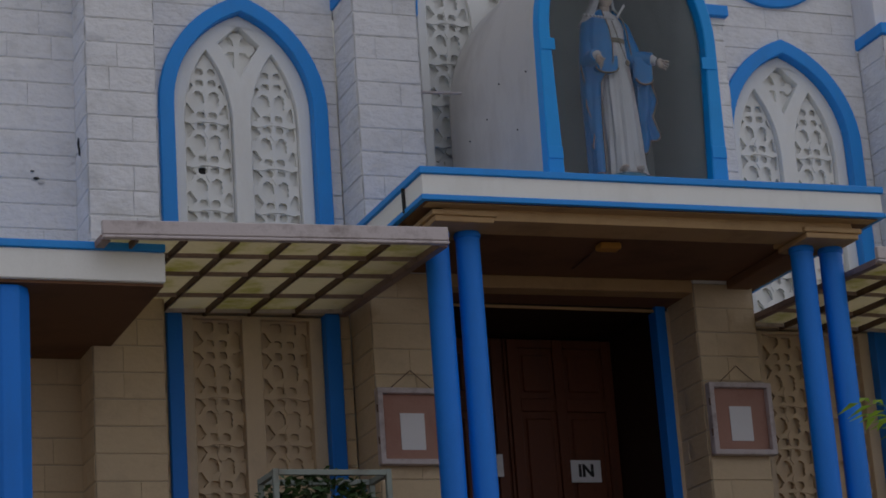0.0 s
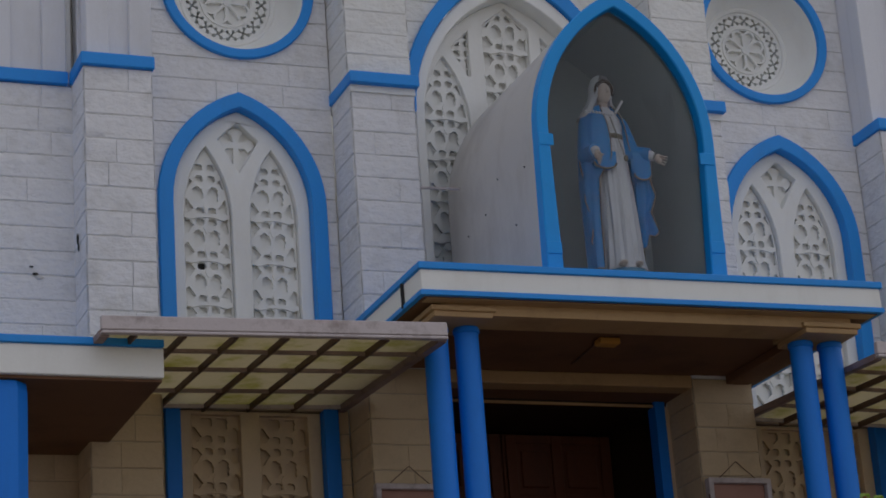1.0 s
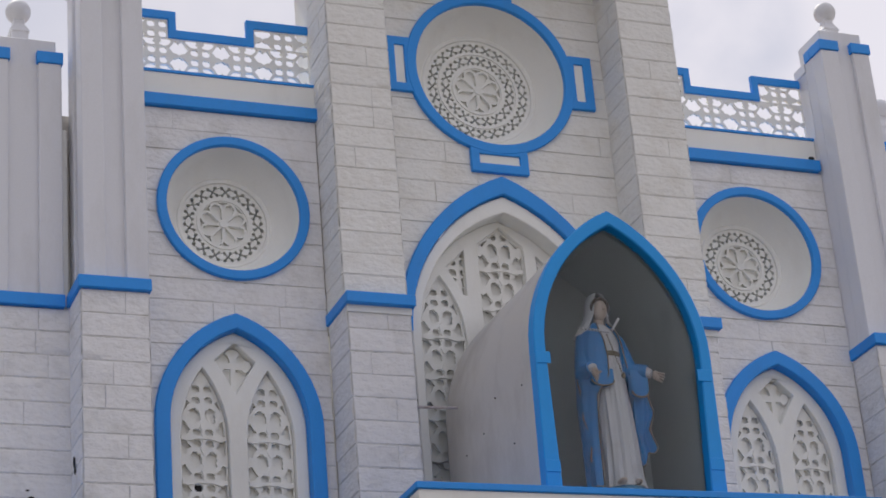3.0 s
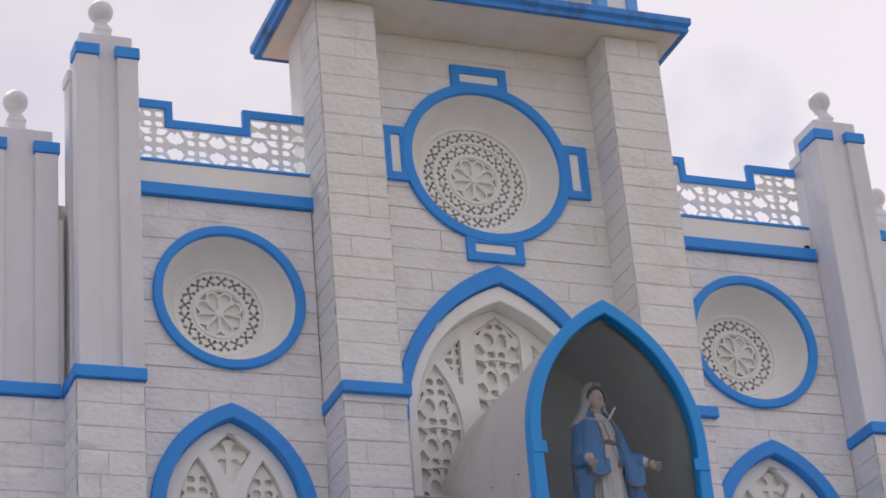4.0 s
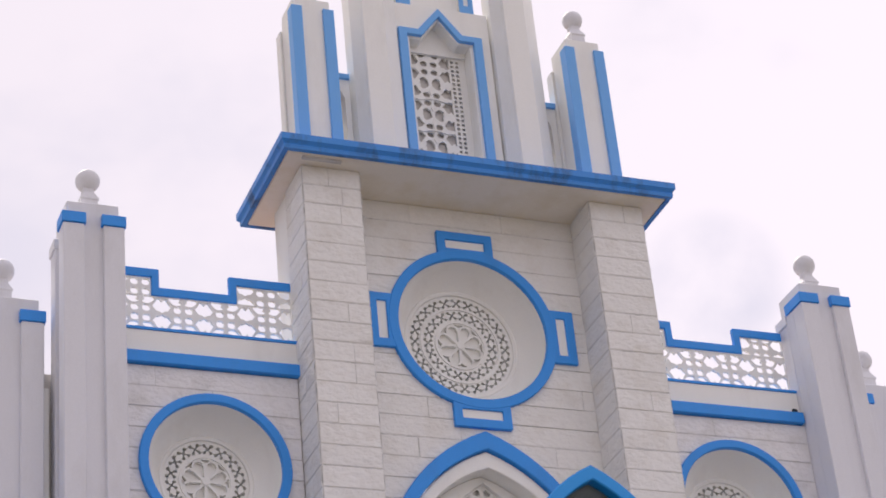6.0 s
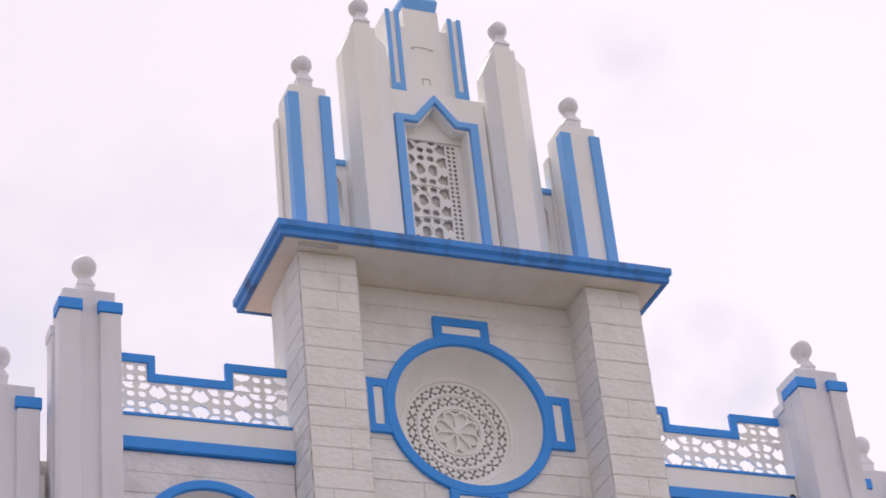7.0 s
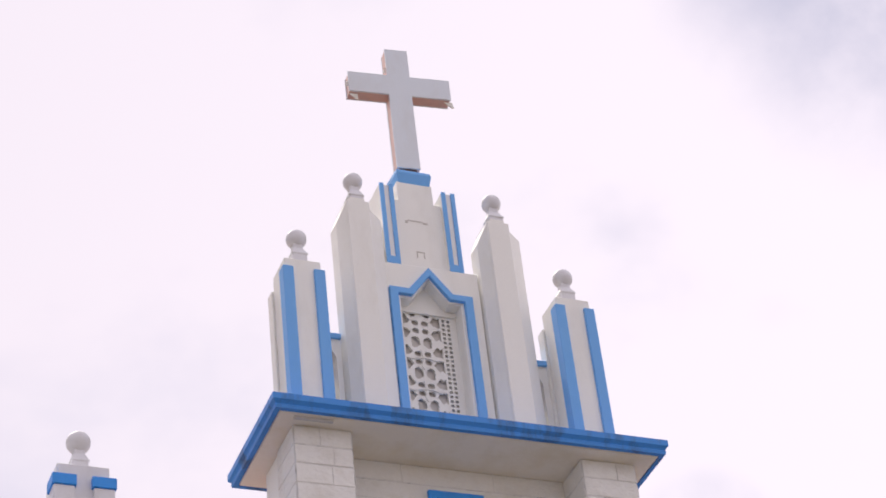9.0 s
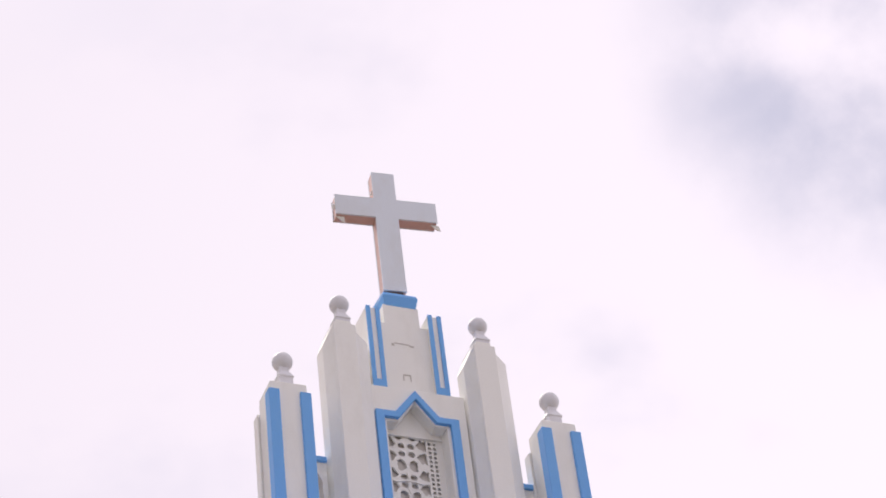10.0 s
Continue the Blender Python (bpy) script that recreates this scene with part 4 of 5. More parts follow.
def inner_pier(s):
    p = thing("belfry_pier", (s * 0.78, -0.1, B0), "tall white fluted belfry pier with a ball finial", "pier", "belfry piers")
    x = s * 0.78
    part("core", Shape().box(x - 0.125, x + 0.125, -0.19, 0.14, B0, 16.12), M_PLASTER, p, bevel=0.012)
    for k, wide, z_in, z_out in ((-1, 0.2, 16.1, 15.9), (1, 0.3, 16.05, 16.03)):
        plan = [(0.122, -0.165), (wide, -0.03), (wide, 0.16), (0.122, 0.16)]
        part("rib", Shape().add([(x + k * w, y, B0) for w, y in plan] + [(x + k * w, y, z) for (w, y), z in zip(plan, (z_in, z_out, z_out, z_in))], [(0, 1, 2, 3), (4, 7, 6, 5), (0, 4, 5, 1), (1, 5, 6, 2), (2, 6, 7, 3), (3, 7, 4, 0)]), M_PLASTER, p, "white splayed rib", bevel=0.01)
    part("head", Shape().box(x - 0.085, x + 0.085, -0.17, 0.0, 16.12, 16.17), M_PLASTER, p, bevel=0.008)
    finial(p, x, -0.09, 16.15, 16.43, 0.104)


for s in (-1, 1):
    belfry_pier(s)
    inner_pier(s)
    w = thing("belfry_link", (s * 1.12, 0, B0), "small white wall with a pointed slot between belfry piers", "wall", kind="structure")
    xa, xb = sorted((s * 1.0, s * 1.25))
    slot = [(s * 1.11 - 0.055, B0 + 0.12), (s * 1.11 + 0.055, B0 + 0.12), (s * 1.11 + 0.055, 14.28), (s * 1.11, 14.4), (s * 1.11 - 0.055, 14.28)]
    part("wall_core", Shape().plate([(xa, B0), (xb, B0), (xb, 14.5), (xa, 14.5)], [slot], 0.08, 0.34), M_PLASTER, w)
    part("cap", Shape().box(xa, xb, 0.05, 0.36, 14.5, 14.56), M_BLUE_GLARE, w, "blue painted cap", bevel=0.005)

b = thing("belfry_gable", (0, 0.1, B0), "white stepped belfry wall with a blue-framed lattice window", "belfry", kind="structure")
opening = [(-0.33, 13.5), (0.33, 13.5), (0.33, 15.1), (0.2, 15.1), (0.0, 15.37), (-0.2, 15.1), (-0.33, 15.1)]
part("wall_core", Shape().plate([(-0.56, B0), (0.56, B0), (0.56, 15.535), (-0.56, 15.535)], [opening], 0.02, 0.3), M_PLASTER, b, bevel=0.008)
outer = [(-0.455, 13.4), (-0.455, 15.2), (-0.24, 15.2), (0.0, 15.5), (0.24, 15.2), (0.455, 15.2), (0.455, 13.4)]
inner = [(-0.365, 13.4), (-0.365, 15.125), (-0.205, 15.125), (0.0, 15.395), (0.205, 15.125), (0.365, 15.125), (0.365, 13.4)]
part("window_frame", Shape().strip(inner, outer, -0.025, 0.04), M_BLUE_GLARE, b, "blue painted gabled frame", bevel=0.006)
lat, field = [(-0.34, 13.45), (0.34, 13.45), (0.34, 15.15), (-0.34, 15.15)], [(-0.3, 13.46), (0.15, 13.46), (0.15, 15.14), (-0.3, 15.14)]
border = [[(bx - 0.016, 13.5 + 0.055 * k), (bx + 0.016, 13.5 + 0.055 * k), (bx + 0.016, 13.532 + 0.055 * k), (bx - 0.016, 13.532 + 0.055 * k)] for k in range(29) for bx in (0.185, 0.24, -0.322)]
part("lattice_panel", ridges(Shape().plate(lat, lattice_holes(field, -0.075, 14.5, margin=0.01, merged=True) + border, 0.195, 0.218), field, -0.075, 14.5, 0.195), M_PLASTER, b, "pierced white cement lattice", bevel=0.003)
part("panel_top", Shape().plate([(-0.35, 15.04), (0.35, 15.04), (0.35, 15.12), (0.0, 15.45), (-0.35, 15.12)], [], 0.165, 0.199), M_PLASTER, b)
# greyer than the belfry wall, to stand in for shade behind the lattice
part("shade_backing", Shape().box(-0.4, 0.4, 0.236, 0.29, 13.3, 15.3), M_SHELL, b, "grey wall behind the lattice, its shade put into the colour")
part("upper_wall", Shape().plate([(-0.45, 15.5), (0.45, 15.5), (0.45, 15.75), (0.28, 15.75), (0.28, 16.46), (0.2, 16.46), (0.2, 16.72), (-0.2, 16.72), (-0.2, 16.46), (-0.28, 16.46), (-0.28, 15.75), (-0.45, 15.75)], [], 0.1, 0.4), M_PLASTER, b, bevel=0.008)
for s in (-1, 1):
    xa, xb = sorted((s * 0.275, s * 0.425))
    part("fin", Shape().box(xa - 0.0, xb + 0.0, 0.055, 0.4, 15.45, 16.6), M_PLASTER, b, bevel=0.006)
    u = Shape()
    u.strip([(xa, 16.605), (xa, 15.545), (xb, 15.545), (xb, 16.605)], [(xa + 0.045, 16.605), (xa + 0.045, 15.635), (xb - 0.045, 15.635), (xb - 0.045, 16.605)], 0.035, 0.054)
    part("fin_stripe", u, M_BLUE_GLARE, b, "blue painted U-shaped stripe")
relief = Shape()
for za, zb, xa, xb in ((16.1, 16.112, -0.12, 0.05), (16.08, 16.1, 0.05, 0.1), (16.07, 16.1, -0.15, -0.12), (15.62, 15.7, -0.06, -0.05), (15.62, 15.7, 0.02, 0.03), (15.69, 15.7, -0.06, 0.03)):
    relief.box(xa, xb, 0.094, 0.1, za + 0.09, zb + 0.09)
part("plaster_scars", relief, M_SHELL, b, "chipped plaster marks")
pl = Shape().add([(-0.175, 0.1, 16.7), (0.175, 0.1, 16.7), (0.175, 0.4, 16.7), (-0.175, 0.4, 16.7), (-0.2, 0.07, 16.83), (0.2, 0.07, 16.83), (0.2, 0.43, 16.83), (-0.2, 0.43, 16.83), (-0.19, 0.09, 16.88), (0.19, 0.09, 16.88), (0.2, 0.4, 16.89), (-0.2, 0.4, 16.89)], [(0, 3, 2, 1)] + [(k * 4 + i, k * 4 + (i + 1) % 4, k * 4 + 4 + (i + 1) % 4, k * 4 + 4 + i) for k in range(2) for i in range(4)] + [(8, 9, 10, 11)])
part("plinth", pl, M_BLUE_GLARE, b, "blue painted flared plinth", bevel=0.006)

# ---- the cross on top
x = thing("cross", (0, 0.25, 16.89), "white box-section cross with faded red sides", "cross")
cz0, cz1, a0, a1 = 16.98, 18.70, 18.03, 18.31
cpoly = [(-0.13, cz0), (0.13, cz0), (0.13, a0), (0.58, a0), (0.58, a1), (0.13, a1), (0.13, cz1), (-0.13, cz1), (-0.13, a1), (-0.58, a1), (-0.58, a0), (-0.13, a0)]
part("front_face", Shape().plate(cpoly, [], 0.16, 0.18), M_SHEETMETAL, x, "white sheet face", bevel=0.004)
part("box", Shape().plate([(px * 0.985, 17.8 + (pz - 17.8) * 0.99) for px, pz in cpoly], [], 0.18, 0.30), M_PINK, x, "faded red plastic sides")
part("back_face", Shape().plate(cpoly, [], 0.30, 0.32), M_SHEETMETAL, x, "white sheet back", bevel=0.004)
part("foot", Shape().box(-0.09, 0.09, 0.18, 0.30, 16.88, 17.0), M_RUST, x, "rusted steel foot")
x.rotation_euler[2] = radians(-6)
for px, pz, dx in ((-0.58, 18.02, 0.06), (0.5, 18.02, 0.07), (-0.14, 18.45, -0.04), (-0.6, 18.2, -0.03)):
    part("torn_strip", Shape().add([(px, 0.2, pz), (px + 0.1, 0.2, pz), (px + 0.05 + dx, 0.21, pz - 0.07), (px + 0.02 + dx, 0.22, pz - 0.06)], [(0, 1, 2, 3)]).add([(px, 0.204, pz), (px + 0.1, 0.204, pz), (px + 0.05 + dx, 0.214, pz - 0.07), (px + 0.02 + dx, 0.224, pz - 0.06)], [(0, 3, 2, 1)]), M_PLASTER, x, "torn hanging strip of sheet")

# ---- porch canopy
CY = -2.35
p = thing("porch_canopy", (0, -1.2, 6.45), "flat white porch canopy with blue edges and brown soffit", "canopy", kind="structure")
part("fascia", Shape().box(-1.95, 1.95, CY, 0.0, 6.63, 6.79), M_PLASTER, p, "white painted fascia", bevel=0.006)
part("top_edge", Shape().box(-1.97, 1.97, CY - 0.02, 0.0, 6.79, 6.845), M_BLUE, p, "blue painted top edge", bevel=0.006)
part("drip_edge", Shape().box(-1.965, 1.965, CY - 0.015, CY + 0.03, 6.588, 6.63).box(-1.965, -1.92, CY + 0.03, 0, 6.588, 6.63).box(1.92, 1.965, CY + 0.03, 0, 6.588, 6.63), M_BLUE, p, "blue painted drip edge", bevel=0.005)
part("soffit", Shape().box(-1.918, 1.918, CY + 0.032, -0.01, 6.585, 6.628), M_CEILING, p, "brown painted soffit")
part("front_beam", Shape().box(-1.74, 1.74, -2.2, -1.86, 6.495, 6.584).box(-1.9, 1.9, -2.315, -2.2, 6.578, 6.5845), M_BEAM, p, "cream painted front beam", bevel=0.008)
for s in (-1, 1):
    part("side_beam", Shape().box(*sorted((s * 1.5, s * 1.72)), -1.86, -0.5, 6.51, 6.584), M_CEILING, p, "brown painted side beam", bevel=0.008)
part("back_beam", Shape().box(-1.175, 1.175, -0.5, -0.3, 6.475, 6.584), M_BEAM, p, "cream painted beam over the door", bevel=0.008)
p.rotation_euler[1] = -0.008
p.location.z += 0.014
part("crack", Shape().box(-1.974, -1.95, -1.99, -1.97, 6.6, 6.79), M_DARK, p, "dark crack in the fascia")
ln = thing("ceiling_lamp", (-0.06, -1.47, 6.53), "yellowed box lamp on the porch soffit", "lamp")
part("housing", Shape().box(-0.15, 0.03, -1.53, -1.41, 6.535, 6.59), M_LAMP, ln, bevel=0.01)
part("cable", Shape().rod((-0.1, -1.45, 6.59), (-0.05, -0.75, 6.592), 0.006), M_RUST, ln)

for s in (-1, 1):
    cc, half = (-1.58, 0.125) if s < 0 else (1.548, 0.132)
    cp = thing("capital", (cc, -1.95, 6.47), "cream moulded block on top of two columns", "capital", "column capitals")
    part("upper_slab", Shape().box(cc - 0.26, cc + 0.26, -2.235, -1.72, 6.52, 6.56), M_BEAM, cp, bevel=0.006)
    part("lower_slab", Shape().box(cc - 0.235, cc + 0.235, -2.215, -1.745, 6.475, 6.52), M_BEAM, cp, bevel=0.006)
    for dx in (-half, half):
        x0 = cc + dx
        col = thing("column", (x0, -1.93, FLOOR_Z), "slim round blue-painted porch column", "column", "porch columns")
        part("shaft", Shape().lathe(x0, -1.93, [(0.096, FLOOR_Z + 0.1), (0.095, 5.0), (0.092, 6.43)], 28), M_BLUE_SHADE, col, smooth=True)
        part("collar", Shape().lathe(x0, -1.93, [(0.092, 6.425), (0.102, 6.435), (0.102, 6.46), (0.096, 6.475)], 28), M_BLUE_SHADE, col, smooth=True)
        part("base", Shape().lathe(x0, -1.93, [(0.13, FLOOR_Z), (0.13, FLOOR_Z + 0.06), (0.1, FLOOR_Z + 0.1)], 28), M_BLUE_SHADE, col)

# ---- door recess
d = thing("door_wall", (0, 0.3, FLOOR_Z), "reveal round the recessed church door, coloured near-black for its shade", "wall", kind="structure")
part("recess_soffit", Shape().box(-1.178, 1.178, -0.298, 0.018, 6.5, 6.53), M_CEILING, d, "brown painted soffit")
# these recess faces are coloured near-black to stand in for deep shade
part("lintel", Shape().box(-1.178, 1.178, 0.02, 1.05, 6.46, 6.59), M_REVEAL, d, "wooden head of the door recess, its shade put into the colour")
part("lintel_edge", Shape().box(-1.04, 1.04, 0.0, 0.02, 6.455, 6.478), M_BEAM, d)
for s in (-1, 1):
    part("jamb_wall", Shape().box(*sorted((s * 1.138, s * 1.178)), -0.02, 0.12, FLOOR_Z, 6.46), M_CREAM_PLASTER, d)
    part("reveal", Shape().box(*sorted((s * 1.06, s * 1.178)), 0.122, 1.05, FLOOR_Z, 6.46), M_REVEAL, d, "wooden reveal, its shade put into the colour")
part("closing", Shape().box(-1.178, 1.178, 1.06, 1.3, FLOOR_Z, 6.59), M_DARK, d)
fr = thing("door_frame", (0, 0.05, FLOOR_Z), "blue-painted door frame posts", "door frame", kind="structure")
for s in (-1, 1):
    part("post", Shape().box(*sorted((s * 1.04, s * 1.136)), -0.03, 0.12, FLOOR_Z, 6.56), M_BLUE_SHADE, fr, bevel=0.006)
DY = 0.95
for s in (-1, 1):
    dr = thing("door", (s * 0.5, DY, FLOOR_Z), "dark varnished wooden panelled door leaf, closed", "door", "door leaves")
    lf = part("leaf", Shape().box(*sorted((s * 0.005, s * 1.055)), DY + 0.03, DY + 0.08, FLOOR_Z + 0.01, 6.45), M_WOOD, dr, bevel=0.004)
    for x0, x1 in ((0.03, 0.13), (0.47, 0.57), (0.95, 1.05)):
        part("stile", Shape().box(*sorted((s * x0, s * x1)), DY, DY + 0.031, FLOOR_Z + 0.02, 6.44), M_WOOD, lf, bevel=0.006)
    for za, zb in ((3.63, 3.8), (4.62, 4.74), (5.78, 5.9), (6.36, 6.44)):
        part("rail", Shape().box(*sorted((s * 0.13, s * 0.47)), DY + 0.002, DY + 0.031, za, zb), M_WOOD, lf, bevel=0.006)
        part("rail", Shape().box(*sorted((s * 0.57, s * 0.95)), DY + 0.002, DY + 0.031, za, zb), M_WOOD, lf, bevel=0.006)
    for za, zb in ((3.86, 4.56), (4.8, 5.72), (5.96, 6.3)):
        for x0, x1 in ((0.17, 0.43), (0.61, 0.91)):
            part("panel", Shape().box(*sorted((s * x0, s * x1)), DY + 0.008, DY + 0.031, za, zb), M_WOOD, lf, bevel=0.012)
SGX, SGZ = 0.70, 5.24
sg = thing("door_sign", (SGX, DY - 0.006, SGZ - 0.1), "white paper sign with the black word IN on the door", "sign")
part("paper", Shape().box(SGX - 0.145, SGX + 0.145, DY - 0.006, DY - 0.001, SGZ - 0.1, SGZ + 0.1), M_PAPER, sg)
txt = bpy.data.curves.new("writing", "FONT")
txt.body, txt.size, txt.align_x, txt.align_y, txt.extrude, txt.offset = "IN", 0.15, "CENTER", "CENTER", 0.002, 0.006
lt = new("writing", txt)
lt.parent = sg
lt.matrix_basis = pose(0, -0.003, 0.1, 90, 0, 0)
txt.materials.append(M_INK)
tagged(lt, "black letters IN")
s2 = thing("door_sign", (-0.2, DY - 0.006, 5.19), "white paper sign on the door, partly behind a column", "sign")
part("paper", Shape().box(-0.3, -0.09, DY - 0.006, DY - 0.001, 5.19, 5.39), M_PAPER, s2)

# ---- notice boards on the piers
for s, zc in ((-1, 5.29), (1, 5.385)):
    x0 = s * 1.475
    nb = thing("notice_board", (x0, -0.53, zc - 0.31), "framed notice board with faded pink felt and one white sheet", "notice board", "notice boards")
    ft = part("felt", Shape().box(x0 - 0.27, x0 + 0.27, -0.545, -0.525, zc - 0.29, zc + 0.29), M_FELT, nb, "faded pink felt")
    fo, fi = [(x0 - 0.295, zc - 0.31), (x0 + 0.295, zc - 0.31), (x0 + 0.295, zc + 0.31), (x0 - 0.295, zc + 0.31)], [(x0 - 0.25, zc - 0.265), (x0 + 0.25, zc - 0.265), (x0 + 0.25, zc + 0.265), (x0 - 0.25, zc + 0.265)]
    nf = part("frame", Shape().plate(fo, [fi], -0.60, -0.52), M_FRAME, nb, "grey metal frame", bevel=0.006)
    part("paper", Shape().box(x0 - 0.1, x0 + 0.105, -0.552, -0.546, zc - 0.185, zc + 0.112), M_PAPER, ft, "white sheet of paper")
    part("hanging_wire", Shape().rod((x0 - 0.17, -0.53, zc + 0.31), (x0 + 0.02, -0.52, zc + 0.47), 0.004).rod((x0 + 0.2, -0.53, zc + 0.31), (x0 + 0.02, -0.52, zc + 0.47), 0.004), M_RUST, nb)
    for zz in (-0.12, 0.14):
        part("hinge", Shape().rod((x0 - 0.298, -0.59, zc + zz - 0.03), (x0 - 0.298, -0.59, zc + zz + 0.03), 0.008), M_RUST, nf)

# ---- side awnings of translucent sheet on a metal frame
AW_Y, AW_F, AW_B = -2.38, 6.255, 6.36
for s in (-1, 1):
    xa, xb = sorted((s * 1.80, s * 4.35))
    aw = thing("side_awning", (s * 3.1, -1.2, 6.25), "flat metal-framed awning with mossy translucent sheets", "awning", "side awnings")
    zz = lambda y, x=None: AW_F + (AW_B - AW_F) * (y - AW_Y) / -AW_Y
    aw.rotation_euler[1] = s * 0.022
    aw.location.z -= 0.045
    part("gutter", Shape().box(xa, xb, AW_Y - 0.05, AW_Y, 6.275, 6.375).box(xa, xb, AW_Y - 0.058, AW_Y, 6.245, 6.268), M_FRAME, aw, "pale pinkish-grey metal gutter", bevel=0.006)
    steps = [0.03, 0.45, 0.825, 1.2, 1.575, 1.95, 2.3, 2.52]
    bars = sorted(s * (1.80 + q) for q in steps)
    n = len(bars) - 1
    for i, x0 in enumerate(bars):
        w_ = 0.034 if i in (0, n) else 0.012
        part("rafter", Shape().add([(x0 + dx, y, zz(y) + dz) for y in (AW_Y, -0.03) for dx, dz in ((-w_, -0.02), (w_, -0.02), (w_, 0.03), (-w_, 0.03))], [(0, 1, 2, 3), (4, 7, 6, 5), (0, 4, 5, 1), (1, 5, 6, 2), (2, 6, 7, 3), (3, 7, 4, 0)]), M_RUST if 0 < i < n else M_TUBE, aw, "brown painted steel rafter", bevel=0.003)
    for k, y in enumerate((-1.9, -1.35, -0.66, -0.12)):
        part("purlin", Shape().box(xa + 0.03, xb - 0.03, y - 0.01, y + 0.01, zz(y) - 0.008, zz(y) + 0.024), M_TUBE if k < 3 else M_FRAME, aw, bevel=0.003)
    for i in range(n):
        x0, x1 = bars[i], bars[i + 1]
        part("sheet", Shape().add([(x, y, zz(y) + dz) for y in (AW_Y, -0.01) for x in (x0 + 0.001, x1 - 0.001) for dz in (0.031, 0.036)], [(0, 2, 6, 4), (1, 5, 7, 3), (0, 1, 3, 2), (4, 6, 7, 5), (0, 4, 5, 1), (2, 3, 7, 6)]), M_SHEET, aw, "mossy translucent roofing sheet")

# ---- canopies of the wings
for s in (-1, 1):
    xa, xb = sorted((s * 3.85, s * 9.5))
    wc = thing("wing_canopy", (s * 5, -1.1, 5.93), "long flat white side canopy with a blue top edge", "canopy", "wing canopies", "structure")
    part("slab", Shape().box(xa, xb, -2.16, 0.0, 5.945, 6.165), M_PLASTER, wc, "white painted slab edge", bevel=0.008)
    part("top_edge", Shape().box(xa - 0.015, xb, -2.18, 0.0, 6.165, 6.222), M_BLUE, wc, "blue painted top edge", bevel=0.006)
    part("soffit", Shape().box(xa + 0.01, xb - 0.01, -2.12, -0.01, 5.925, 5.944), M_CEILING, wc, "brown painted soffit")
    oc = thing("wing_column", (s * 4.93, -1.95, FLOOR_Z), "thick eight-sided blue-painted column", "column", "wing columns")
    part("shaft", Shape().lathe(s * 4.93, -1.95, [(0.16, FLOOR_Z), (0.16, 5.86), (0.15, 5.92)], 8, turn=math.pi / 8), M_BLUE_SHADE, oc, bevel=0.006)

# ---- shrine on the canopy
NY = -2.0
sh = thing("shrine", (0, -1.1, 6.845), "pointed cement shrine niche with a bright blue front arch", "shrine")
o1 = [(-0.79, 6.846)] + arch(0, 0.775, 8.12, 1.24, 12) + [(0.765, 6.846)]
i1 = [(-0.65, 6.846)] + arch(0, 0.678, 8.12, 1.11, 12) + [(0.62, 6.846)]
part("front_arch", Shape().strip(i1, o1, NY - 0.06, NY + 0.06), M_SKYBLUE, sh, "bright blue painted arch", bevel=0.01)
o2 = [(-0.775, 6.846)] + arch(0, 0.765, 8.12, 1.225, 16) + [(0.755, 6.846)]
i2 = [(-0.70, 6.846)] + arch(0, 0.69, 8.12, 1.14, 16) + [(0.68, 6.846)]
part("hood", Shape().strip(i2, o2, NY + 0.06, -0.07), M_SHELL, sh, "grey-white cement hood", smooth=True)
i3 = [(x * 0.995, z - 0.004) for x, z in i2]
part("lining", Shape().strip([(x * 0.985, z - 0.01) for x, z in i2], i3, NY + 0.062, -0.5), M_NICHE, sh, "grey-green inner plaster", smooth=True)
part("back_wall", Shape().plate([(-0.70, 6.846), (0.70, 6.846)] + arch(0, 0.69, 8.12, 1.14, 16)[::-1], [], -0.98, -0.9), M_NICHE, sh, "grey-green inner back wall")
pane = part("glass_pane", Shape().plate([(-0.64, 6.91), (0.61, 6.91)] + arch(0, 0.67, 8.12, 1.1, 12)[::-1], [], NY + 0.02, NY + 0.026), M_GLASS, sh, "dusty clear glass")
pane.visible_shadow = False
part("sill", Shape().box(-0.64, 0.6, NY - 0.03, NY + 0.3, 6.846, 6.905), M_SHELL, sh, "cement sill", bevel=0.008)
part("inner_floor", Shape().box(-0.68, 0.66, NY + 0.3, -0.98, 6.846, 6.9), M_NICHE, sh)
for side_, zc_ in ((-1, 8.02), (-1, 7.12), (1, 7.95), (1, 7.2)):
    xo_ = (0.778 if side_ < 0 else 0.758) - (0.01 if zc_ > 7.9 else 0.0)
    part("joint_plate", Shape().box(*sorted((side_ * (xo_ - 0.12), side_ * (xo_ + 0.006))), NY - 0.068, NY - 0.058, zc_ - 0.05, zc_ + 0.05), M_SKYBLUE, sh, "overlapping blue joint plate", bevel=0.003)
part("tie_rod", Shape().rod((-1.16, -0.35, 8.22), (-0.76, -0.35, 8.235), 0.012), M_FRAME, sh, "thin metal tie rod")
for px, py, pz in ((-0.777, -1.2, 8.0), (-0.777, -0.9, 7.8), (-0.777, -1.5, 7.5), (-0.777, -0.7, 7.3), (-0.777, -1.75, 7.9), (-0.777, -0.5, 7.75)):
    part("nail_hole", Shape().ball((px, py, pz), 0.007, 8, 5), M_DARK, sh)

# ---- the statue: one plain mesh
SX, SY, SZ = 0.03, -1.6, 7.05
st = Shape()


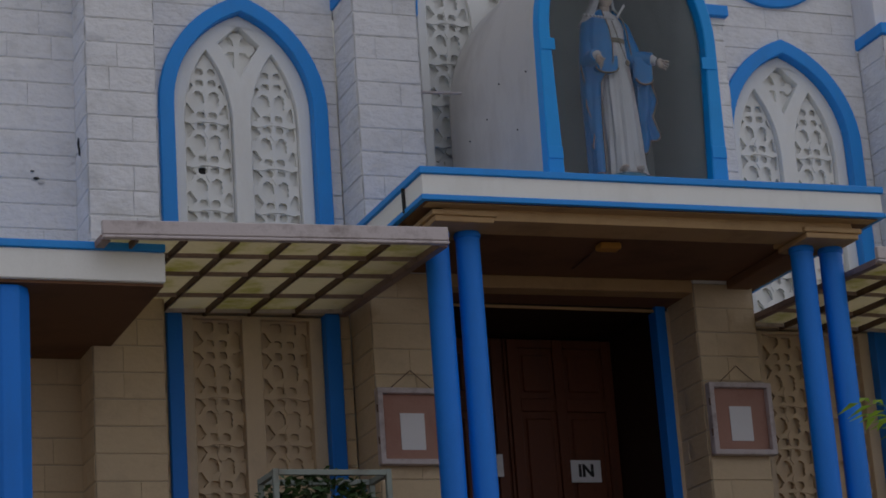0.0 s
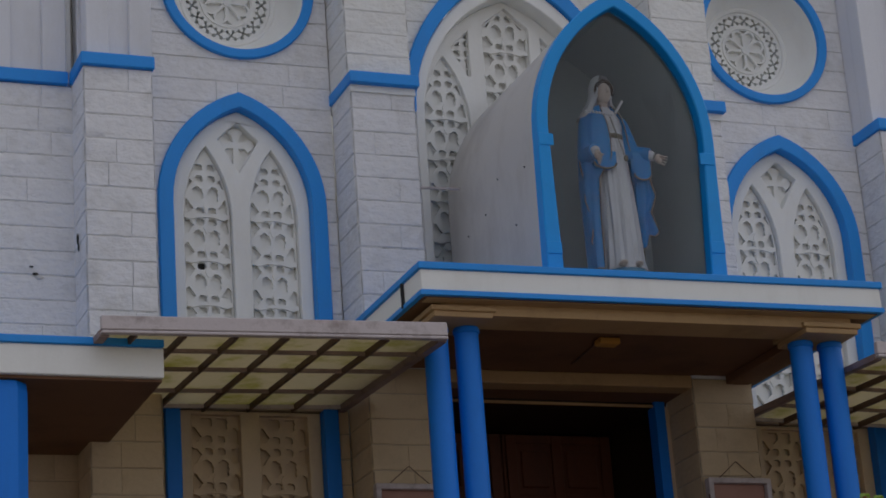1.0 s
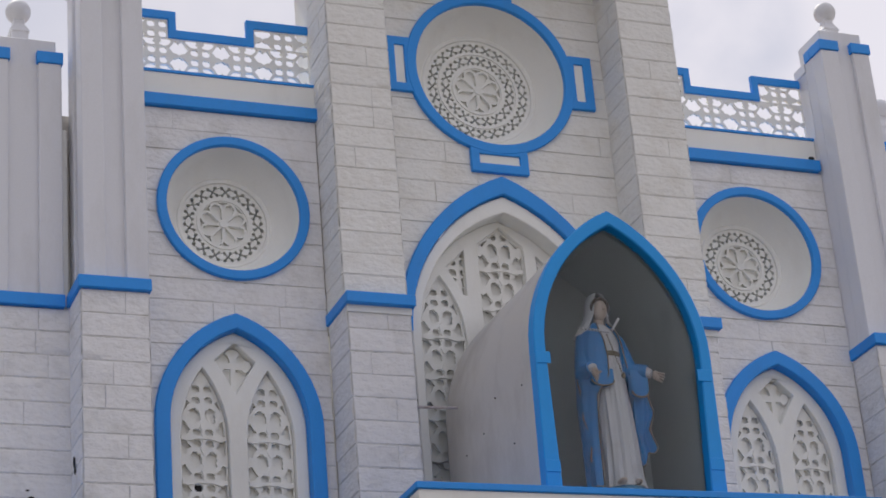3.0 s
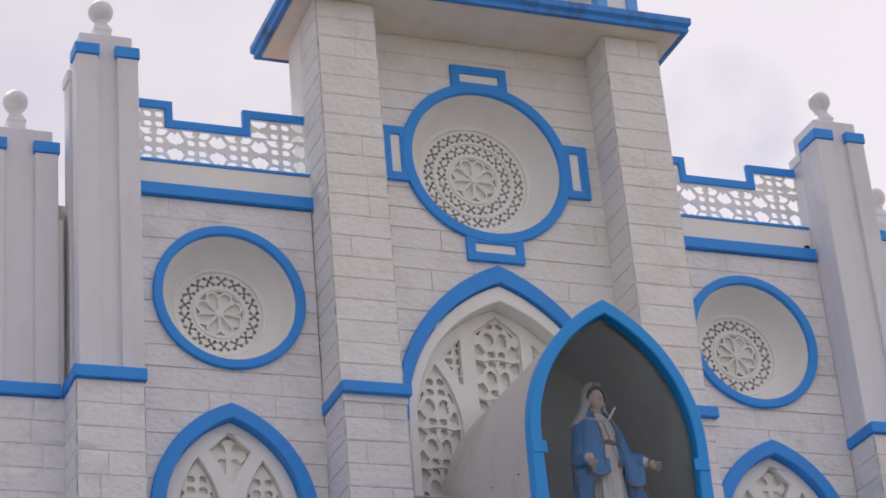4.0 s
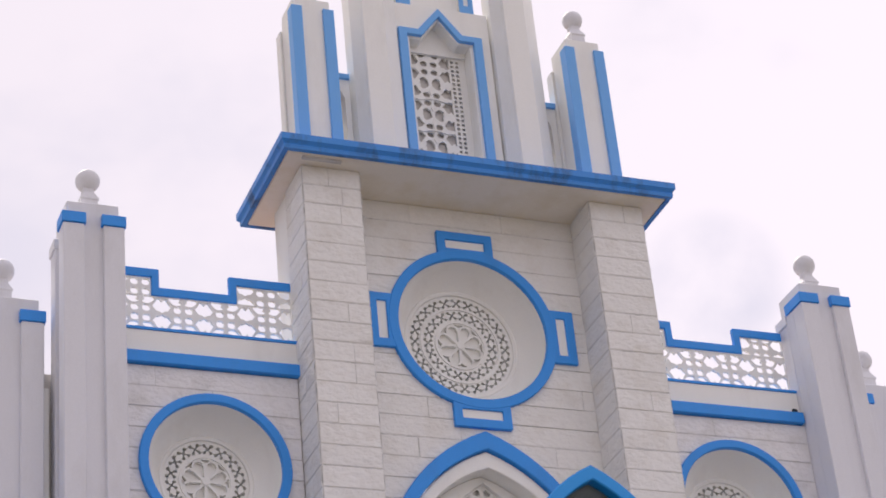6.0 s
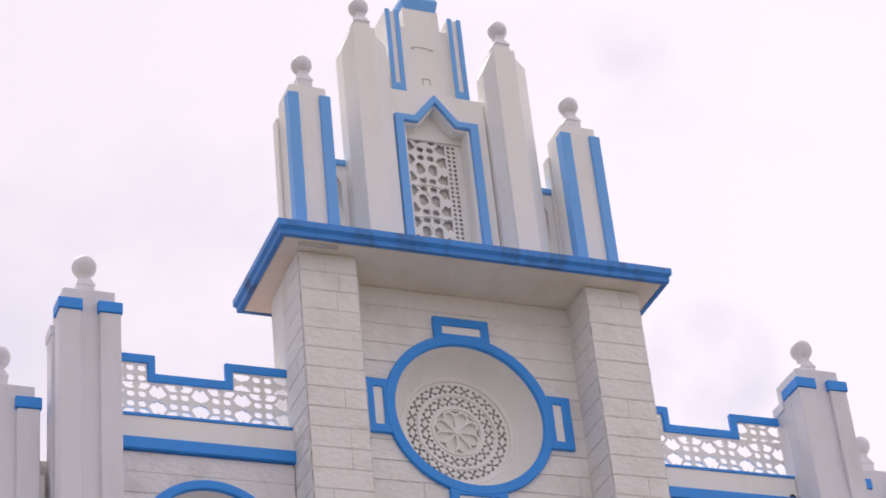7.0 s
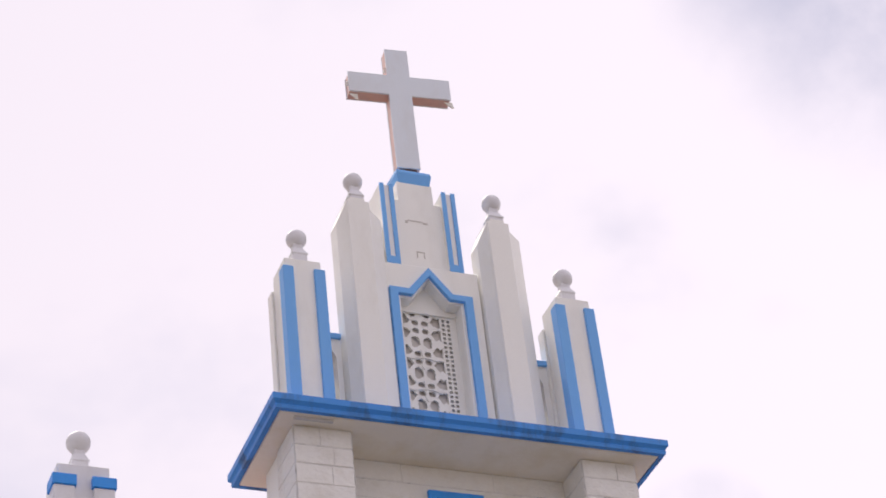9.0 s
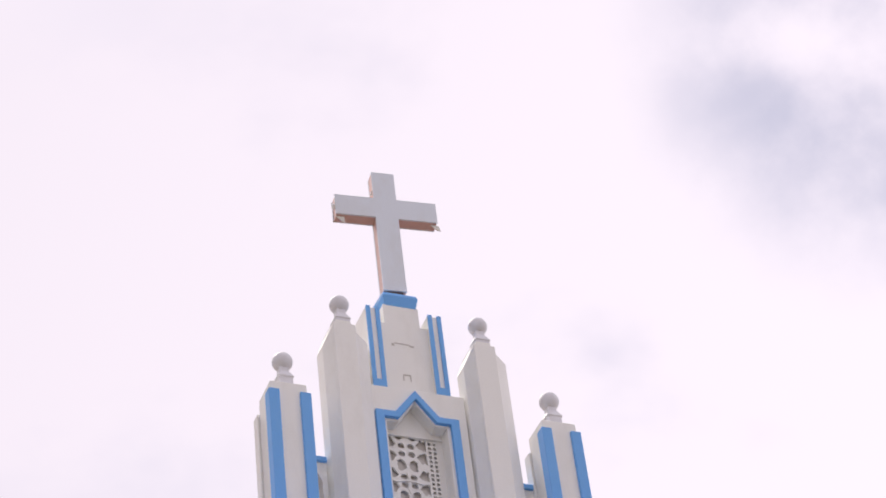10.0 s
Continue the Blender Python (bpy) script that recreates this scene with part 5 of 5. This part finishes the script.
def between(table, z):
    """Values read off a table of (height, values...) at a height."""
    for (za, *a), (zb, *b) in zip(table, table[1:]):
        if z <= zb:
            k = max(0.0, (z - za) / (zb - za))
            return [p + (q - p) * k for p, q in zip(a, b)]
    return table[-1][1:]


def drape(mat, table, n, rows, fold, thick=0.016, hem=None):
    """A cloth shell. Table rows: height, centre x, centre y, half width, half depth, first and last angle, depth of folds."""
    z0, z1 = table[0][0], table[-1][0]
    v, m = [], n + 1
    for inset in (0.0, thick):
        for k in range(rows + 1):
            z = z0 + (z1 - z0) * k / rows
            cx, cy, rx, ry, a0, a1, depth = between(table, z)
            for i in range(m):
                a = radians(a0 + (a1 - a0) * i / n)
                w = depth * (0.6 * math.sin(fold * a + 2.1 * z) + 0.4 * math.sin(fold * 1.9 * a + 1.3 - 3.0 * z))
                v.append((SX + cx + (rx - inset + w) * math.cos(a), SY + cy + (ry - inset + w * 0.8) * math.sin(a), SZ + z))
    half = (rows + 1) * m
    f = [(h * half + k * m + i, h * half + k * m + i + 1, h * half + (k + 1) * m + i + 1, h * half + (k + 1) * m + i) for h in (0, 1) for k in range(rows) for i in range(n)]
    f += [(k * m + i, (k + 1) * m + i, half + (k + 1) * m + i, half + k * m + i) for k in range(rows) for i in (0, n)]
    f += [(k * m + i, k * m + i + 1, half + k * m + i + 1, half + k * m + i) for k in (0, rows) for i in range(n)]
    st.add(v, f, mat)
    if hem is not None:
        for i in (0, n):
            for k in range(rows):
                st.rod(v[k * m + i], v[(k + 1) * m + i], 0.0055, 6, mat=hem)
        for i in range(n):
            st.rod(v[i], v[i + 1], 0.0055, 6, mat=hem)


# base, feet and gown
st.lathe(SX + 0.07, SY, [(0.21, 6.9), (0.21, SZ - 0.01), (0.2, SZ + 0.03), (0.17, SZ + 0.06)], 24, mat=3, sy=0.85)
for fx, fy in ((-0.02, -0.15), (0.12, -0.14)):
    st.ball((SX + fx, SY + fy, SZ + 0.085), 0.042, 12, 8, mat=2, scale=(0.8, 1.5, 0.6))
drape(0, [(0.06, 0.07, 0.0, 0.185, 0.15, -180, 180, 0.014), (0.12, 0.065, 0.0, 0.165, 0.135, -180, 180, 0.016), (0.42, 0.06, 0.0, 0.15, 0.125, -180, 180, 0.014), (0.8, 0.045, 0.0, 0.14, 0.12, -180, 180, 0.012), (1.1, 0.035, 0.0, 0.128, 0.11, -180, 180, 0.008), (1.2, 0.025, 0.0, 0.122, 0.11, -180, 180, 0.004), (1.32, 0.02, 0.0, 0.135, 0.115, -180, 180, 0.003), (1.42, 0.01, 0.0, 0.1, 0.085, -180, 180, 0.0), (1.47, 0.0, 0.0, 0.05, 0.05, -180, 180, 0.0)], 96, 34, 11)
# mantle, drawn back below the sleeves
drape(1, [(0.07, 0.02, 0.04, 0.235, 0.15, -20, 225, 0.02), (0.5, 0.015, 0.03, 0.25, 0.16, -25, 228, 0.018), (0.82, 0.005, 0.02, 0.245, 0.165, -30, 235, 0.014), (0.98, 0.0, 0.01, 0.235, 0.165, -38, 262, 0.012), (1.15, -0.015, 0.0, 0.222, 0.16, -45, 266, 0.008), (1.3, -0.015, 0.0, 0.205, 0.15, -48, 262, 0.005), (1.4, -0.012, 0.0, 0.165, 0.125, -50, 252, 0.003), (1.47, -0.01, 0.0, 0.09, 0.09, -55, 240, 0.0)], 64, 30, 9, hem=4)
# veil, falling further over one shoulder
drape(0, [(1.37, -0.035, 0.03, 0.185, 0.13, -20, 228, 0.006), (1.45, -0.03, 0.02, 0.135, 0.12, -28, 232, 0.006), (1.55, -0.012, 0.01, 0.098, 0.115, -42, 234, 0.004), (1.66, -0.008, 0.0, 0.09, 0.11, -48, 232, 0.002), (1.72, -0.006, 0.0, 0.072, 0.095, -62, 240, 0.001), (1.757, -0.004, 0.01, 0.036, 0.055, -80, 262, 0.0), (1.765, -0.004, 0.015, 0.008, 0.012, -90, 270, 0.0)], 40, 20, 7)
# neck, head and hair
st.rod((SX - 0.002, SY, SZ + 1.4), (SX, SY - 0.02, SZ + 1.55), 0.045, 14, 0.042, mat=2)
st.ball((SX, SY - 0.04, SZ + 1.595), 0.078, 22, 16, mat=2, scale=(0.82, 0.86, 1.22))
st.rod((SX + 0.004, SY - 0.108, SZ + 1.615), (SX + 0.005, SY - 0.118, SZ + 1.575), 0.006, 8, 0.012, mat=2)
hair = [(SX + 0.072 * math.cos(a), SY - 0.062 - 0.018 * math.sin(a), SZ + 1.605 + 0.08 * math.sin(a)) for a in [radians(-25 + 230 * i / 20) for i in range(21)]]
for a, b in zip(hair, hair[1:]):
    st.rod(a, b, 0.018, 8, mat=5)
# arms: one held low at the side, one reaching outwards
for shoulder, elbow, wrist, tip in (((-0.15, 0.0, 1.33), (-0.185, -0.02, 1.03), (-0.165, -0.14, 1.035), (-0.155, -0.19, 0.955)), ((0.14, 0.0, 1.33), (0.2, -0.04, 1.06), (0.32, -0.14, 1.03), (0.425, -0.2, 0.965))):
    sh_, el, wr, tp = [Vector((SX + a, SY + b, SZ + c)) for a, b, c in (shoulder, elbow, wrist, tip)]
    st.ball(sh_, 0.07, 14, 10, mat=1)
    st.rod(sh_, el, 0.07, 16, 0.08, mat=1)
    st.ball(el, 0.081, 14, 10, mat=1)
    st.rod(el, wr, 0.08, 16, 0.062, mat=1)
    st.rod(wr - (wr - el) * 0.1, wr + (tp - wr) * 0.25, 0.05, 14, 0.036, mat=0)
    palm = wr + (tp - wr) * 0.55
    st.ball(palm, 0.034, 12, 8, mat=2, scale=(0.95, 0.8, 1.25))
    ax = (tp - wr).normalized()
    for k in range(4):
        off = Vector((0.0, 0.012 * (k - 1.5), 0.011 * (1.5 - k)))
        st.rod(palm + off, palm + off * 1.6 + ax * (0.075 - 0.006 * abs(k - 1.3)), 0.011, 8, 0.006, mat=2)
    st.rod(palm, palm + ax * 0.035 + Vector((0.03, -0.02, 0.025)), 0.011, 8, 0.007, mat=2)


def sleeve_fall(top_in, top_out, low_in, low_out, swing):
    """A hanging fall of sleeve cloth with a zigzag gold hem."""
    n, rows, v = 10, 16, []
    for back in (0.0, 0.012):
        for j in range(rows + 1):
            t = j / rows
            a, b = Vector(top_in).lerp(Vector(low_in), t), Vector(top_out).lerp(Vector(low_out), t)
            zig = swing * t ** 0.5 * (abs((t * 4.0) % 2 - 1) - 0.5)
            for i in range(n + 1):
                u = i / n
                q = a.lerp(b, u)
                v.append((SX + q.x + zig * u, SY + q.y + 0.022 * math.sin(8 * u + 3 * t) + back, SZ + q.z - 0.03 * math.sin(9 * u) * t))
    m, half = n + 1, (rows + 1) * (n + 1)
    f = [(h * half + j * m + i, h * half + j * m + i + 1, h * half + (j + 1) * m + i + 1, h * half + (j + 1) * m + i) for h in (0, 1) for j in range(rows) for i in range(n)]
    f += [(j * m + i, (j + 1) * m + i, half + (j + 1) * m + i, half + j * m + i) for j in range(rows) for i in (0, n)]
    f += [(rows * m + i, rows * m + i + 1, half + rows * m + i + 1, half + rows * m + i) for i in range(n)]
    st.add(v, f, 1)
    for j in range(rows):
        st.rod(v[j * m + n], v[(j + 1) * m + n], 0.0065, 6, mat=4)
    for i in range(n):
        st.rod(v[rows * m + i], v[rows * m + i + 1], 0.0065, 6, mat=4)


sleeve_fall((-0.14, -0.06, 1.0), (-0.25, -0.03, 1.0), (-0.12, -0.02, 0.34), (-0.2, -0.02, 0.3), -0.05)
sleeve_fall((0.2, -0.1, 1.02), (0.33, -0.14, 1.0), (0.22, -0.04, 0.26), (0.33, -0.06, 0.42), 0.07)
for cx_, cz_, rx_ in ((-0.09, 0.94, 0.1), (0.235, 0.86, 0.075)):
    pts = [Vector((SX + cx_ + rx_ * math.cos(a), SY - 0.15, SZ + cz_ + 0.05 * math.sin(a))) for a in [radians(180 + 18 * i) for i in range(11)]]
    st.add([(p.x, p.y + d, p.z) for d in (0.0, 0.05) for p in pts] + [(p.x, p.y + d, SZ + 1.04) for d in (0.0, 0.05) for p in pts], [(i, i + 1, 22 + i + 1, 22 + i) for i in range(10)] + [(11 + i, 33 + i, 33 + i + 1, 11 + i + 1) for i in range(10)] + [(i, 11 + i, 11 + i + 1, i + 1) for i in range(10)], 1)
    for a, b in zip(pts, pts[1:]):
        st.rod(a, b, 0.008, 6, mat=4)
# string of pale beads over the shoulder, a thread with a medal down the front, waist cord
for i in range(11):
    st.ball((SX - 0.245 + 0.026 * i, SY - 0.13 - 0.05 * math.sin(math.pi * i / 10), SZ + 1.385 - 0.03 * math.sin(math.pi * i / 12)), 0.012, 8, 6, mat=0)
st.rod((SX + 0.03, SY - 0.165, SZ + 1.365), (SX + 0.1, SY - 0.175, SZ + 1.475), 0.011, 8, mat=0)
for i in range(16):
    st.ball((SX + 0.0 + 0.0055 * i, SY - 0.135 - 0.001 * i, SZ + 1.34 - 0.021 * i), 0.008, 6, 5, mat=4)
st.ball((SX + 0.095, SY - 0.155, SZ + 0.985), 0.026, 10, 8, mat=4, scale=(0.8, 0.4, 1.1))
st.lathe(SX + 0.026, SY, [(0.126, SZ + 1.175), (0.132, SZ + 1.195), (0.126, SZ + 1.215)], 32, mat=4, sy=0.92)
solid("statue", st, [M_ROBE, M_MANTLE, M_SKIN, M_PEDESTAL, M_GOLD, M_HAIR], "painted standing robed statue in white dress and blue mantle", "statue", smooth=True, base=(SX, SY, SZ))

# ---- small damage
wall_end = bpy.data.objects["wall_end_left"]
for n_, (hx_, hz_, sz_) in enumerate(((-4.018, 7.66, 0.03), (-4.018, 7.58, 0.024), (-4.33, 7.4, 0.02), (-4.29, 7.37, 0.024), (-4.36, 7.46, 0.014))):
    part("chipped_hole", Shape().ball((hx_, -0.17 - 0.03 * n_ if n_ < 2 else -0.02, hz_), sz_, 9, 6, scale=(0.25, 0.8, 1.6) if n_ < 2 else (1.3, 0.25, 0.6)), M_DARK if n_ != 3 else M_SHELL, wall_end, "chipped hole in the block")
solid("lattice_hole", Shape().plate([(-2.957, 7.556), (-2.895, 7.558), (-2.897, 7.612), (-2.955, 7.61)], [], 0.132, 0.139), M_DARK, "dark broken hole in the window lattice", "hole", "structure")

drain = [q for q in bpy.data.objects if q.name.startswith("parapet") and q.location.x > 0][0]
part("drain_hole", Shape().ball((3.35, -0.005, 11.2), 0.026, 10, 7, scale=(1.3, 0.5, 0.8)), M_DARK, drain, "small black drain hole")

# ---- planting
ps = thing("planter_stand", (-2.9, -2.6, FLOOR_Z), "green-grey steel plant stand with bushy dark green foliage", "planter")
for xx in (-3.3, -2.5):
    for yy in (-2.75, -2.4):
        part("leg", Shape().box(xx - 0.018, xx + 0.018, yy - 0.018, yy + 0.018, FLOOR_Z, 4.5), M_STAND, ps)
for za in (3.75, 4.46):
    part("rail", Shape().box(-3.28, -2.52, -2.768, -2.732, za, za + 0.036).box(-3.28, -2.52, -2.418, -2.382, za, za + 0.036).box(-3.318, -3.282, -2.73, -2.42, za, za + 0.036).box(-2.518, -2.482, -2.73, -2.42, za, za + 0.036), M_STAND, ps)
part("trough", Shape().box(-3.27, -2.53, -2.72, -2.43, 3.79, 4.05), M_POT, ps, "terracotta trough", bevel=0.02)
lv = Shape()
r2 = random.Random(3)
for i in range(700):
    a, rr = r2.uniform(0, 6.28), math.sqrt(r2.random())
    c0 = Vector((-2.95 + 0.42 * rr * math.cos(a), -2.58 + 0.17 * rr * math.sin(a), 4.05 + r2.random() ** 0.7 * (0.54 - 0.2 * rr)))
    e = Euler((r2.uniform(-0.9, 0.9), r2.uniform(-0.9, 0.9), r2.uniform(0, 6.28)))
    sz = r2.uniform(0.03, 0.06)
    lv.add([c0 + e.to_matrix() @ Vector(q) * sz for q in ((0, 0, 0), (0.45, 0.5, 0.12), (0, 1.6, -0.1), (-0.45, 0.5, 0.12))], [(0, 1, 2), (0, 2, 3)])
part("foliage", lv, M_LEAF, ps, "bushy dark green leaves")

pm = thing("palm_plant", (1.66, -3.7, ground_height(-3.7)), "potted palm with fresh yellow-green fronds beside the porch", "plant")
gz = ground_height(-3.7)
part("pot", Shape().lathe(1.66, -3.7, [(0.16, gz), (0.22, gz + 0.3), (0.24, gz + 0.33), (0.24, gz + 0.36), (0.2, gz + 0.36)], 24), M_POT, pm, "terracotta pot", smooth=True)
for k in range(9):
    a = radians(40 * k + 12)
    reach = 0.75 + 0.12 * math.sin(k * 2.1)
    fr_, prev = Shape(), None
    for i in range(13):
        t = i / 12
        q = Vector((1.66 + math.cos(a) * reach * t * (0.5 + 0.5 * t), -3.7 + math.sin(a) * reach * t * (0.5 + 0.5 * t), gz + 0.3 + 1.6 * t - 0.5 * t * t * t))
        if prev is not None:
            fr_.rod(prev, q, 0.012 * (1.2 - t), 5, 0.012 * (1.12 - t))
        if i > 3:
            for sd in (-1, 1):
                d_ = Vector((-math.sin(a) * sd * 0.8 + math.cos(a) * 0.6, math.cos(a) * sd * 0.8 + math.sin(a) * 0.6, 0.15)).normalized()
                ln_ = 0.45 * (1.15 - t * 0.55)
                sd_v = Vector((math.cos(a), math.sin(a), 0.0)) * 0.034
                fr_.add([q - sd_v * 0.5, q + d_ * ln_ * 0.4 - sd_v, q + d_ * ln_ + Vector((0, 0, -0.09)), q + d_ * ln_ * 0.4 + sd_v], [(0, 1, 2, 3)])
        prev = q
    part("frond", fr_, M_PALM, pm)

# ---- block work last
for tone, parent, u0, u1, z0, z1, plane, kind, ops in LATER:
    if tone == "cream":
        lay_blocks(parent, u0, u1, z0, z1, plane, M_CREAM, kind, ops, (0.34, 0.46, 0.6), 0.25)
    elif u1 - u0 > 1.1:
        lay_blocks(parent, u0, u1, z0, z1, plane, M_BLOCK_WARM if tone == "warm" else M_BLOCK, kind, ops, (0.7, 0.95, 1.3), 0.12 if tone == "warm" else 0.25)
    else:
        lay_blocks(parent, u0, u1, z0, z1, plane, M_BLOCK_WARM if tone == "warm" else M_BLOCK, kind, ops, (0.36, 0.5, 0.7, 0.9), (0.35 if tone == "warm" else 0.55) if kind == "front" else 0.25)
